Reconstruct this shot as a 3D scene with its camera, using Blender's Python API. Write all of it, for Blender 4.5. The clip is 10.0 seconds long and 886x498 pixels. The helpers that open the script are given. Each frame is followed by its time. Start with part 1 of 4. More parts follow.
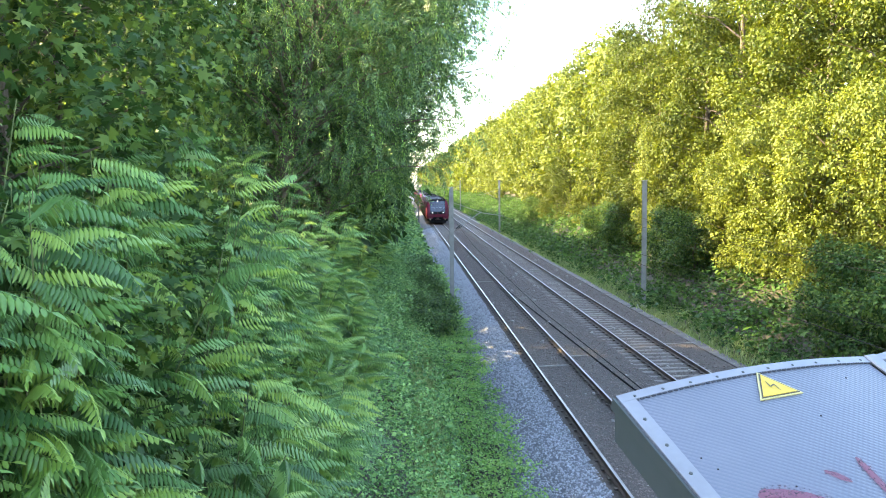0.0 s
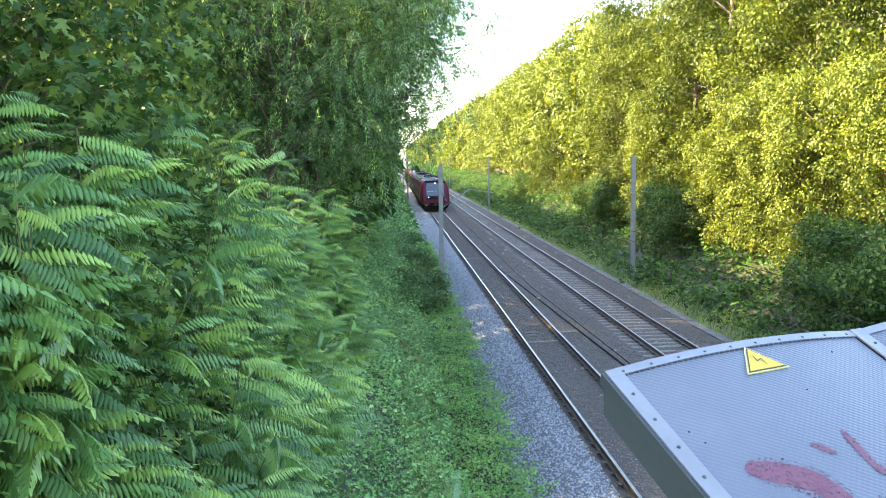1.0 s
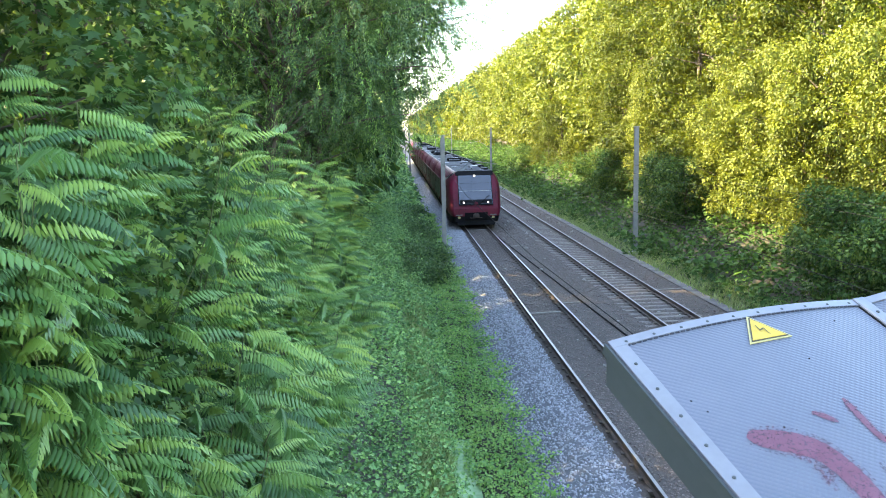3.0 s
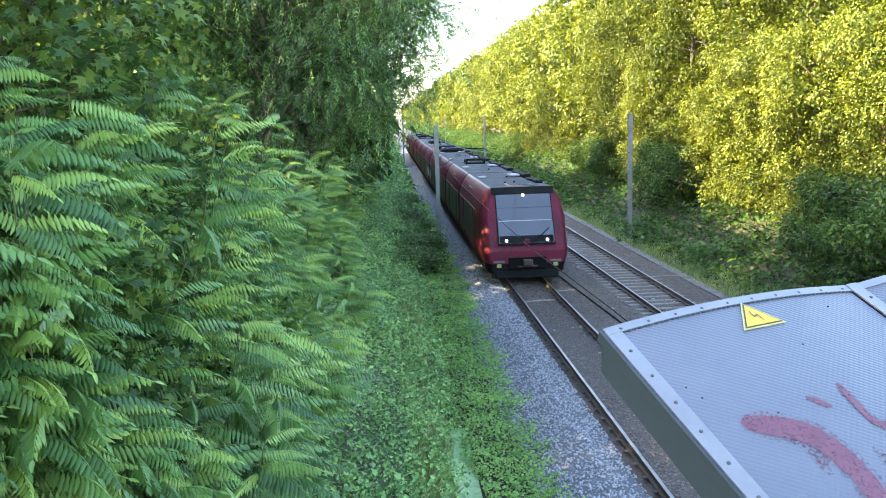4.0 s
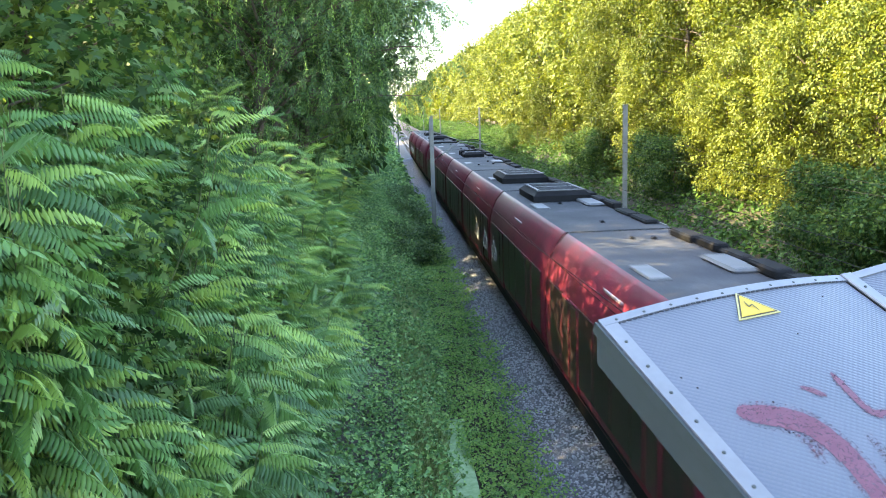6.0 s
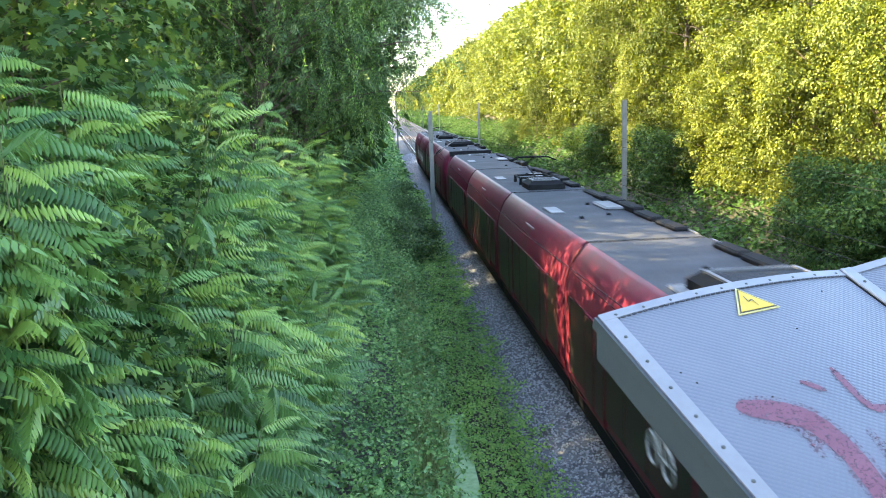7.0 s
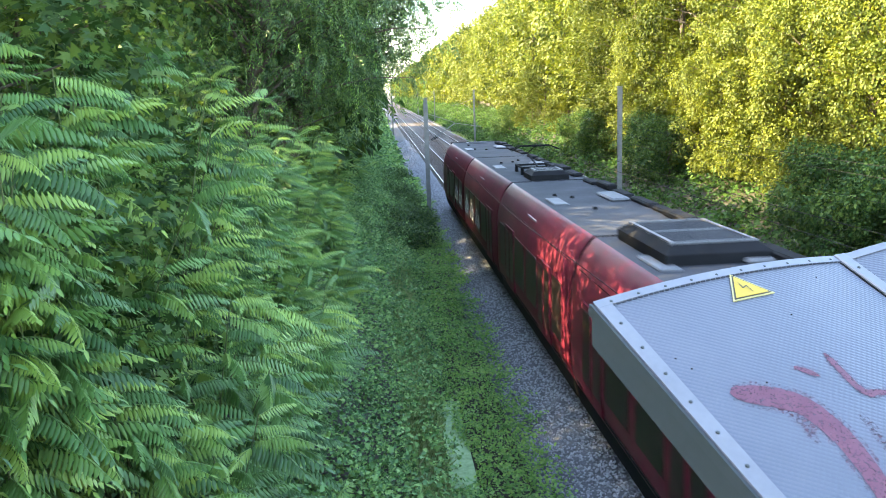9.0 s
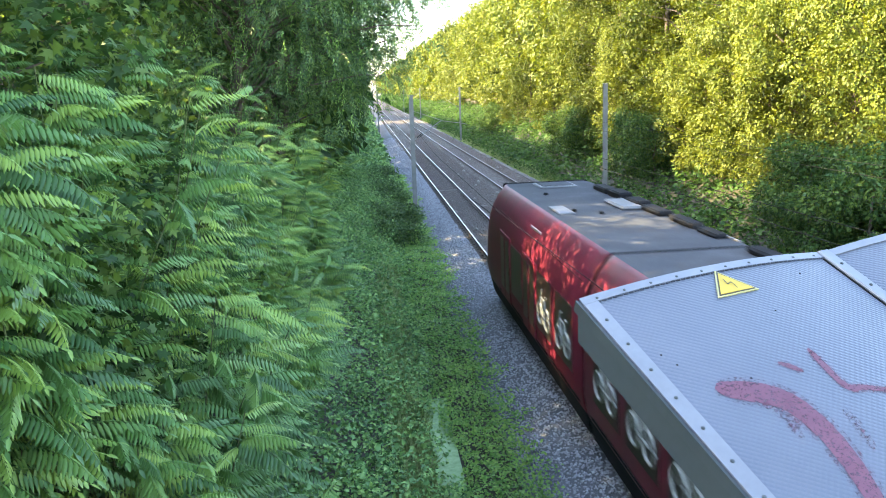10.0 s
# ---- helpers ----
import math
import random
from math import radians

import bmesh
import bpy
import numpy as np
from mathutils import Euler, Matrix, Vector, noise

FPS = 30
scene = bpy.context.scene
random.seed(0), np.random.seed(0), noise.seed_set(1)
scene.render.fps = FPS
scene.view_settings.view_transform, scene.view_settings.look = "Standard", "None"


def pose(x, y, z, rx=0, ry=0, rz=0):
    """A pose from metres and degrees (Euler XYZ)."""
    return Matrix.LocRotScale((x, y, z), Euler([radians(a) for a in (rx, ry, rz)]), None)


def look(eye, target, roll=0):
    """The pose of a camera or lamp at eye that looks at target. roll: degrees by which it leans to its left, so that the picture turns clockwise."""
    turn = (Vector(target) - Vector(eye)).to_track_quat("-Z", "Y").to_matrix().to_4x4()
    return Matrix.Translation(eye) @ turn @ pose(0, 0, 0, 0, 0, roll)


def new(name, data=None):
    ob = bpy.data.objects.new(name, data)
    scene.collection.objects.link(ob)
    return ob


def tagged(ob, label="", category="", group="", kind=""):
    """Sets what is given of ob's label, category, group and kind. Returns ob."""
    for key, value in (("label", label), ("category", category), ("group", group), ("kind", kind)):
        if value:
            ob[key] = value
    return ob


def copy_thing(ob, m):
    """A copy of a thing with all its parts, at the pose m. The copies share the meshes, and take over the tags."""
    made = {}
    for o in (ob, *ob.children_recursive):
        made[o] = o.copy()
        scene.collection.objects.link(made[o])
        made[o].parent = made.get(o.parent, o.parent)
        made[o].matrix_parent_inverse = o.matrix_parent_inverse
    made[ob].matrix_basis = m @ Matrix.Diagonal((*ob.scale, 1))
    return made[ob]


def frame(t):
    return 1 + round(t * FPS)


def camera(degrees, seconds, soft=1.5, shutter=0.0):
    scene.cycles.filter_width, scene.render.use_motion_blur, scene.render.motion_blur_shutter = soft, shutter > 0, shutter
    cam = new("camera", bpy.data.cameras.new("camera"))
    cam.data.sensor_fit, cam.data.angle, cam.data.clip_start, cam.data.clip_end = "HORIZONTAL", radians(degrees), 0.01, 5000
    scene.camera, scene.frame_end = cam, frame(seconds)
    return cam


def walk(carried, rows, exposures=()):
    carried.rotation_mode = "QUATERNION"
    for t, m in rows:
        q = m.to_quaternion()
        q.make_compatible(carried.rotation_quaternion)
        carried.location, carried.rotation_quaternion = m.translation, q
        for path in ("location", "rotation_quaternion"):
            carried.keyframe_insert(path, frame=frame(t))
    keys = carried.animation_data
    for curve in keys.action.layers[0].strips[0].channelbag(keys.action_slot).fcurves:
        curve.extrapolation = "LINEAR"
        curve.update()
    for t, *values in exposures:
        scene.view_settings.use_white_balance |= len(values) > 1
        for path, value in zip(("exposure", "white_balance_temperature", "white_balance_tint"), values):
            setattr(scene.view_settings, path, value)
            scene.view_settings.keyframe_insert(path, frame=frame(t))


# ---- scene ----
# Height of the lens over the rails, and the one lens
EYE = 6.7155
cam = camera(56.36, 10.0, soft=0.8, shutter=0.35)
TURNS = [(0.0, -2.851, -4.758, 0.62), (0.5, -3.388, -5.632, 0.745), (1.0, -3.604, -6.366, 0.803),
         (1.5, -3.567, -6.933, 0.896), (2.0, -3.463, -7.452, 0.925), (3.5, -3.643, -8.699, 1.408),
         (4.0, -3.906, -9.088, 1.597), (4.5, -4.131, -9.45, 1.593), (5.0, -4.251, -9.544, 1.725),
         (5.5, -4.258, -9.59, 1.767), (7.0, -4.322, -9.967, 1.95), (7.5, -4.37, -10.206, 1.955),
         (8.0, -4.473, -10.43, 1.975), (8.5, -4.55, -10.641, 2.01), (9.0, -4.651, -10.885, 2.007),
         (9.5, -5.345, -11.0, 1.98), (10.0, -5.621, -11.093, 2.0)]
walk(cam, [(t, pose(0, 0, EYE, 90 + p, r, yw)) for t, yw, p, r in TURNS],
     exposures=[(0.0, 3.92, 7050, 10), (10.0, 3.92, 7050, 10)])

# ---- world, sun ----
SUN_EL, SUN_AZ = 31.5, -80.0          # degrees; azimuth clockwise from the line's direction
world = bpy.data.worlds.new("sky")
scene.world = world
world.use_nodes = True
wn = world.node_tree.nodes
sky = wn.new("ShaderNodeTexSky")
sky.sky_type = "NISHITA"
sky.sun_disc = False
sky.sun_elevation = radians(SUN_EL)
sky.sun_rotation = radians(SUN_AZ)
sky.air_density, sky.dust_density, sky.ozone_density = 1.0, 1.2, 1.0
wn["Background"].inputs["Strength"].default_value = 0.15
world.node_tree.links.new(sky.outputs["Color"], wn["Background"].inputs["Color"])
sun = new("sun", bpy.data.lights.new("sun", "SUN"))
sun.data.energy, sun.data.angle, sun.data.color = 3.6, radians(0.5), (1.0, 0.80, 0.46)
sd = Vector((math.sin(radians(SUN_AZ)) * math.cos(radians(SUN_EL)), math.cos(radians(SUN_AZ)) * math.cos(radians(SUN_EL)), math.sin(radians(SUN_EL))))
sun.matrix_world = look(sd * 50, (0, 0, 0))


# ---- materials ----
def mat(name, color, rough=0.7, metal=0.0, spec=0.5):
    m = bpy.data.materials.new(name)
    m.use_nodes = True
    b = m.node_tree.nodes["Principled BSDF"]
    b.inputs["Base Color"].default_value = (*color, 1)
    b.inputs["Roughness"].default_value = rough
    b.inputs["Metallic"].default_value = metal
    b.inputs["Specular IOR Level"].default_value = spec
    return m


def node(m, kind, **values):
    n = m.node_tree.nodes.new(kind)
    for k, v in values.items():
        n.inputs[k.replace("_", " ")].default_value = v
    return n


def link(m, a, b):
    m.node_tree.links.new(a, b)


def ramp(m, source, stops):
    r = m.node_tree.nodes.new("ShaderNodeValToRGB")
    e = r.color_ramp.elements
    while len(e) < len(stops):
        e.new(0.5)
    for el, (p, c) in zip(e, stops):
        el.position, el.color = p, (*c, 1)
    link(m, source, r.inputs["Fac"])
    return r.outputs["Color"]


def mottled(name, stops, scale, rough=0.85, bump=0.0, bump_scale=None, metal=0.0, fine=0.35, stretch=(1, 1, 1), spec=0.4):
    """Two scales of variation, from object-space noise, and fine relief."""
    m = mat(name, stops[0][1], rough, metal, spec)
    b = m.node_tree.nodes["Principled BSDF"]
    tc = m.node_tree.nodes.new("ShaderNodeTexCoord")
    mp = node(m, "ShaderNodeMapping", Scale=stretch)
    link(m, tc.outputs["Object"], mp.inputs["Vector"])
    n1 = node(m, "ShaderNodeTexNoise", Scale=scale, Detail=3.0)
    n2 = node(m, "ShaderNodeTexNoise", Scale=scale * 11, Detail=4.0)
    mix = m.node_tree.nodes.new("ShaderNodeMix")
    mix.inputs["Factor"].default_value = fine
    for n in (n1, n2):
        link(m, mp.outputs["Vector"], n.inputs["Vector"])
    link(m, n1.outputs["Fac"], mix.inputs["A"])
    link(m, n2.outputs["Fac"], mix.inputs["B"])
    link(m, ramp(m, mix.outputs["Result"], stops), b.inputs["Base Color"])
    if bump:
        n3 = node(m, "ShaderNodeTexNoise", Scale=bump_scale or scale * 20, Detail=3.0)
        link(m, mp.outputs["Vector"], n3.inputs["Vector"])
        bp = node(m, "ShaderNodeBump", Strength=bump, Distance=0.02)
        link(m, n3.outputs["Fac"], bp.inputs["Height"])
        link(m, bp.outputs["Normal"], b.inputs["Normal"])
    return m


def leafy(name, dark, mid, light, glow=0.35, rough=0.4, spec=0.42, per_object=False, tones=False):
    """Leaf: colour varies from leaf to leaf and in larger patches; some light passes through."""
    m = mat(name, mid, rough, spec=spec)
    b = m.node_tree.nodes["Principled BSDF"]
    geo = m.node_tree.nodes.new("ShaderNodeNewGeometry")
    info = m.node_tree.nodes.new("ShaderNodeObjectInfo")
    noi = node(m, "ShaderNodeTexNoise", Scale=0.55, Detail=2.0)
    link(m, geo.outputs["Position"], noi.inputs["Vector"])
    mix = m.node_tree.nodes.new("ShaderNodeMix")
    mix.inputs["Factor"].default_value = 0.5
    link(m, info.outputs["Random"] if per_object else geo.outputs["Random Per Island"], mix.inputs["A"])
    link(m, noi.outputs["Fac"], mix.inputs["B"])
    out = mix.outputs["Result"]
    if tones:                                   # whole plants differ too
        mx = m.node_tree.nodes.new("ShaderNodeMix")
        mx.inputs["Factor"].default_value = 0.2
        link(m, out, mx.inputs["A"])
        link(m, info.outputs["Random"], mx.inputs["B"])
        out = mx.outputs["Result"]
    col = ramp(m, out, [(0.2, dark), (0.5, mid), (0.8, light)])
    link(m, col, b.inputs["Base Color"])
    tr = m.node_tree.nodes.new("ShaderNodeBsdfTranslucent")
    bright = node(m, "ShaderNodeHueSaturation", Hue=0.485, Saturation=1.05, Value=2.3)
    link(m, col, bright.inputs["Color"])
    link(m, bright.outputs["Color"], tr.inputs["Color"])
    ms = m.node_tree.nodes.new("ShaderNodeMixShader")
    ms.inputs["Fac"].default_value = glow
    link(m, b.outputs["BSDF"], ms.inputs[1])
    link(m, tr.outputs["BSDF"], ms.inputs[2])
    link(m, ms.outputs["Shader"], m.node_tree.nodes["Material Output"].inputs["Surface"])
    return m


M = dict(
    soil=mottled("soil", [(0.3, (0.016, 0.015, 0.009)), (0.6, (0.028, 0.027, 0.014)), (0.8, (0.045, 0.044, 0.022))], 0.8, bump=0.6),
    bed=mottled("ballast_bed", [(0.3, (0.021, 0.016, 0.0135)), (0.55, (0.047, 0.037, 0.031)), (0.75, (0.105, 0.087, 0.075))], 3.0, bump=0.9, bump_scale=28, fine=0.6),
    bed_grey=mottled("grey_ballast_bed", [(0.3, (0.04, 0.043, 0.05)), (0.55, (0.075, 0.08, 0.09)), (0.75, (0.14, 0.145, 0.157))], 3.0, bump=0.9, bump_scale=28, fine=0.6),
    stone=mottled("ballast_stone", [(0.3, (0.13, 0.135, 0.15)), (0.55, (0.27, 0.28, 0.305)), (0.75, (0.44, 0.445, 0.47))], 9.0, bump=0.3),
    brown_stone=mottled("dusty_stone", [(0.3, (0.06, 0.05, 0.044)), (0.55, (0.125, 0.104, 0.092)), (0.75, (0.24, 0.208, 0.186))], 9.0, bump=0.3),
    rail=mottled("rail_rust", [(0.3, (0.022, 0.017, 0.015)), (0.7, (0.05, 0.034, 0.026))], 4.0, rough=0.8, bump=0.2),
    rail_top=mottled("rail_polish", [(0.3, (0.13, 0.12, 0.12)), (0.7, (0.25, 0.24, 0.235))], 2.0, rough=0.4, metal=1.0),
    sleeper=mottled("sleeper_concrete", [(0.3, (0.075, 0.068, 0.062)), (0.7, (0.16, 0.145, 0.13))], 5.0, bump=0.3),
    clip=mottled("fastening_rust", [(0.3, (0.03, 0.025, 0.022)), (0.7, (0.06, 0.045, 0.036))], 12.0),
    concrete=mottled("concrete", [(0.3, (0.24, 0.23, 0.21)), (0.7, (0.42, 0.41, 0.38))], 1.5, bump=0.2),
    concrete_dirty=mottled("dirty_concrete", [(0.3, (0.05, 0.047, 0.043)), (0.7, (0.10, 0.095, 0.088))], 2.5, bump=0.3),
    pale=mottled("pale_cable", [(0.3, (0.14, 0.13, 0.12)), (0.7, (0.24, 0.23, 0.21))], 8.0),
    galv=mottled("galvanised_steel", [(0.3, (0.13, 0.135, 0.135)), (0.7, (0.21, 0.215, 0.212))], 3.0, rough=0.6, metal=0.35),
    wire=mat("copper_wire", (0.012, 0.012, 0.012), 0.8, spec=0.05),
    bark=mottled("bark", [(0.3, (0.035, 0.028, 0.02)), (0.7, (0.10, 0.08, 0.06))], 5.0, bump=0.8, stretch=(1, 1, 0.25)),
    stem=mottled("green_stem", [(0.3, (0.045, 0.065, 0.02)), (0.7, (0.10, 0.12, 0.045))], 9.0),
    duckweed=mottled("duckweed", [(0.3, (0.13, 0.20, 0.10)), (0.5, (0.20, 0.30, 0.15)), (0.75, (0.30, 0.38, 0.22))], 9.0, rough=0.9, spec=0.08),
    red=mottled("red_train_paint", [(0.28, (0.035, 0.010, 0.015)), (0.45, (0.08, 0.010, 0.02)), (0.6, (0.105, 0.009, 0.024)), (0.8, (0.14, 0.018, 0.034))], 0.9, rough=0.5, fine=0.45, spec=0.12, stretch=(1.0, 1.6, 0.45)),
    roof=mottled("grey_roof_coat", [(0.3, (0.024, 0.0265, 0.032)), (0.55, (0.037, 0.040, 0.046)), (0.78, (0.065, 0.068, 0.075))], 1.1, rough=0.85, bump=0.15, spec=0.15),
    dark=mottled("dark_grey_paint", [(0.3, (0.005, 0.0053, 0.006)), (0.7, (0.012, 0.0125, 0.014))], 2.0, rough=0.75, spec=0.06),
    vent=mottled("pale_vent", [(0.3, (0.16, 0.13, 0.13)), (0.7, (0.26, 0.23, 0.23))], 3.0, rough=0.6),
    grey=mottled("roof_unit_grey", [(0.3, (0.055, 0.057, 0.062)), (0.7, (0.11, 0.114, 0.12))], 2.0, rough=0.6),
    side_pane=mottled("mottled_side_glass", [(0.34, (0.006, 0.007, 0.007)), (0.5, (0.017, 0.010, 0.011)), (0.62, (0.045, 0.010, 0.016)), (0.75, (0.09, 0.02, 0.03))], 1.3, rough=0.35, fine=0.35, spec=0.1, stretch=(1, 1, 0.6)),
    screen=mat("windscreen_glass", (0.02, 0.024, 0.034), 0.04, spec=0.55),
    black=mat("black_rubber", (0.003, 0.003, 0.0033), 0.85, spec=0.12),
    steel=mottled("steel", [(0.3, (0.25, 0.24, 0.23)), (0.7, (0.45, 0.44, 0.42))], 4.0, rough=0.4, metal=0.9),
    white=mat("white_marking", (0.22, 0.23, 0.21), 0.6),
    yellow=mottled("sign_yellow", [(0.3, (0.25, 0.17, 0.006)), (0.7, (0.30, 0.21, 0.01))], 30.0, rough=0.45),
    sign_line=mat("sign_black_line", (0.022, 0.018, 0.004), 0.6),
    sign_edge=mat("sign_pale_border", (0.24, 0.22, 0.09), 0.5),
)
M["leaf_sun"] = leafy("poplar_leaf", (0.015, 0.026, 0.003), (0.045, 0.064, 0.006), (0.102, 0.124, 0.011), 0.15, spec=0.15, rough=0.55, tones=True)
# ivy leaf; its brighter tone also paints sunlit haze on the far poplars
M["leaf_ivy_and_haze"] = leafy("ivy_and_haze_leaf", (0.03, 0.048, 0.005), (0.072, 0.098, 0.010), (0.145, 0.172, 0.017), 0.16, spec=0.25, rough=0.55)
M["leaf_dark"] = leafy("maple_leaf", (0.011, 0.030, 0.008), (0.026, 0.062, 0.015), (0.085, 0.13, 0.026), 0.3, spec=0.14, rough=0.5)
M["leaf_hang"] = leafy("hanging_leaf", (0.02, 0.048, 0.017), (0.043, 0.095, 0.029), (0.10, 0.16, 0.042), 0.3, spec=0.3)
M["leaf_bramble"] = leafy("bramble_leaf", (0.026, 0.075, 0.025), (0.105, 0.22, 0.066), (0.225, 0.36, 0.105), 0.2, spec=0.28, rough=0.5)
M["leaf_frond"] = leafy("sumac_leaflet", (0.024, 0.07, 0.021), (0.08, 0.17, 0.041), (0.20, 0.29, 0.058), 0.3, per_object=True)
# bramble leaf darkened: the far bank's shade is put into its colour
M["leaf_bramble_dimmed"] = leafy("dimmed_bramble_leaf", (0.012, 0.034, 0.009), (0.03, 0.074, 0.017), (0.065, 0.12, 0.026), 0.28, spec=0.15, rough=0.6)
M["leaf_herb"] = leafy("herb_leaf", (0.05, 0.13, 0.032), (0.12, 0.24, 0.058), (0.21, 0.325, 0.08), 0.36, spec=0.35)
M["grass"] = leafy("grass_blade", (0.09, 0.14, 0.045), (0.15, 0.21, 0.075), (0.24, 0.27, 0.13), 0.45)


def light_mat(name, color, strength):
    m = mat(name, color, 0.3)
    b = m.node_tree.nodes["Principled BSDF"]
    b.inputs["Emission Color"].default_value = (*color, 1)
    b.inputs["Emission Strength"].default_value = strength
    return m


b_ = M["screen"].node_tree.nodes["Principled BSDF"]
b_.inputs["Coat Weight"].default_value, b_.inputs["Coat IOR"].default_value, b_.inputs["Coat Roughness"].default_value = 0.25, 1.6, 0.02
M["headlight"] = light_mat("headlight_glow", (1.0, 0.93, 0.8), 0.35)


def tread():
    """Blue-grey aluminium tread plate: rows of small raised bars in the relief, dull film, scuffs."""
    m = mottled("tread_plate", [(0.3, (0.053, 0.063, 0.082)), (0.55, (0.064, 0.075, 0.096)), (0.8, (0.08, 0.091, 0.112))], 1.6, rough=0.5, metal=0.25, fine=0.2)
    b = m.node_tree.nodes["Principled BSDF"]
    tc = m.node_tree.nodes.new("ShaderNodeTexCoord")
    mp = node(m, "ShaderNodeMapping", Rotation=(0, 0, radians(45)), Scale=(62, 62, 0))
    link(m, tc.outputs["Object"], mp.inputs["Vector"])
    vo = node(m, "ShaderNodeTexVoronoi", Scale=1.0, Randomness=0.0)
    link(m, mp.outputs["Vector"], vo.inputs["Vector"])
    bp = node(m, "ShaderNodeBump", Strength=0.9, Distance=-0.0032)
    link(m, vo.outputs["Distance"], bp.inputs["Height"])
    link(m, bp.outputs["Normal"], b.inputs["Normal"])
    return m


M["tread"] = tread()
M["edge_alu"] = mottled("edge_strip_aluminium", [(0.3, (0.095, 0.104, 0.12)), (0.7, (0.13, 0.14, 0.156))], 3.0, rough=0.45, metal=0.3)
M["cord"] = mottled("blue_grey_gap_teeth", [(0.3, (0.012, 0.016, 0.024)), (0.7, (0.022, 0.028, 0.04))], 30.0, rough=0.8)
M["skirt_paint"] = mottled("grey_green_side_panel", [(0.3, (0.018, 0.026, 0.029)), (0.7, (0.027, 0.036, 0.040))], 2.0, rough=0.5, metal=0.1)


def spray(name, cover):
    """Worn spray paint: the sheet shows through where the paint is thin."""
    m = mottled(name, [(0.3, (0.055, 0.015, 0.03)), (0.7, (0.078, 0.028, 0.046))], 20.0, rough=0.7)
    tc = m.node_tree.nodes.new("ShaderNodeTexCoord")
    n = node(m, "ShaderNodeTexNoise", Scale=75.0, Detail=5.0, Roughness=0.75)
    link(m, tc.outputs["Object"], n.inputs["Vector"])
    fac = ramp(m, n.outputs["Fac"], [(0.62 - cover * 0.45, (0, 0, 0)), (0.78 - cover * 0.35, (1, 1, 1))])
    tr = m.node_tree.nodes.new("ShaderNodeBsdfTransparent")
    ms = m.node_tree.nodes.new("ShaderNodeMixShader")
    link(m, fac, ms.inputs["Fac"])
    link(m, tr.outputs["BSDF"], ms.inputs[1])
    link(m, m.node_tree.nodes["Principled BSDF"].outputs["BSDF"], ms.inputs[2])
    link(m, ms.outputs["Shader"], m.node_tree.nodes["Material Output"].inputs["Surface"])
    return m


M["spray"] = spray("faded_red_spray", 0.85)
M["spray_thin"] = spray("thin_red_overspray", 0.28)


# ---- mesh helpers ----
def mesh_of(bm, name, material, smooth=False):
    me = bpy.data.meshes.new(name)
    bmesh.ops.recalc_face_normals(bm, faces=bm.faces)
    bm.to_mesh(me)
    bm.free()
    for m in (material if isinstance(material, (list, tuple)) else [material]):
        me.materials.append(m)
    if smooth:
        me.polygons.foreach_set("use_smooth", [True] * len(me.polygons))
    return me


def part(name, bm, material, parent=None, label="", smooth=False):
    ob = new(name, mesh_of(bm, name, material, smooth))
    ob.parent = parent
    return tagged(ob, label)


def share(name, me, parent, m):
    ob = new(name, me)
    ob.parent = parent
    ob.matrix_basis = m
    return ob


def thing(name, label, category, group="", kind="", at=None):
    ob = new(name)
    ob.empty_display_size = 0.2
    if at is not None:
        ob.matrix_basis = at
    return tagged(ob, label, category, group, kind)


def box(bm, x0, x1, y0, y1, z0, z1, bevel=0.0):
    vs = [bm.verts.new((x, y, z)) for x in (x0, x1) for y in (y0, y1) for z in (z0, z1)]
    fs = [bm.faces.new([vs[i] for i in f]) for f in ((0, 1, 3, 2), (4, 6, 7, 5), (0, 4, 5, 1), (2, 3, 7, 6), (0, 2, 6, 4), (1, 5, 7, 3))]
    if bevel:
        bmesh.ops.bevel(bm, geom=list({e for f in fs for e in f.edges}), offset=bevel, segments=1, affect="EDGES")
    return bm


def boxed(*a, bevel=0.0):
    return box(bmesh.new(), *a, bevel=bevel)


def tube(bm, points, radii, sides=7):
    """A tapered tube along points."""
    rings = []
    for i, p in enumerate(points):
        p = Vector(p)
        a = Vector(points[max(0, i - 1)])
        b = Vector(points[min(len(points) - 1, i + 1)])
        d = (b - a).normalized()
        s = d.cross(Vector((0.31, 0.2, 0.93))).normalized()
        u = s.cross(d)
        r = radii[i] if isinstance(radii, (list, tuple)) else radii
        rings.append([bm.verts.new(p + (s * math.cos(t) + u * math.sin(t)) * r) for t in (k * 2 * math.pi / sides for k in range(sides))])
    for r0, r1 in zip(rings, rings[1:]):
        for k in range(sides):
            bm.faces.new((r0[k], r0[(k + 1) % sides], r1[(k + 1) % sides], r1[k]))
    bm.faces.new(rings[0][::-1])
    bm.faces.new(rings[-1])
    return bm


def raw_mesh(name, verts, quads, material):
    me = bpy.data.meshes.new(name)
    n, f = len(verts), len(quads)
    me.vertices.add(n)
    me.vertices.foreach_set("co", np.asarray(verts, np.float32).ravel())
    k = quads.shape[1]
    me.loops.add(f * k)
    me.loops.foreach_set("vertex_index", np.asarray(quads, np.int32).ravel())
    me.polygons.add(f)
    me.polygons.foreach_set("loop_start", np.arange(0, f * k, k, dtype=np.int32))
    me.update(calc_edges=True)
    me.materials.append(material)
    return me


def unit(v):
    return v / np.maximum(np.linalg.norm(v, axis=1, keepdims=True), 1e-6)


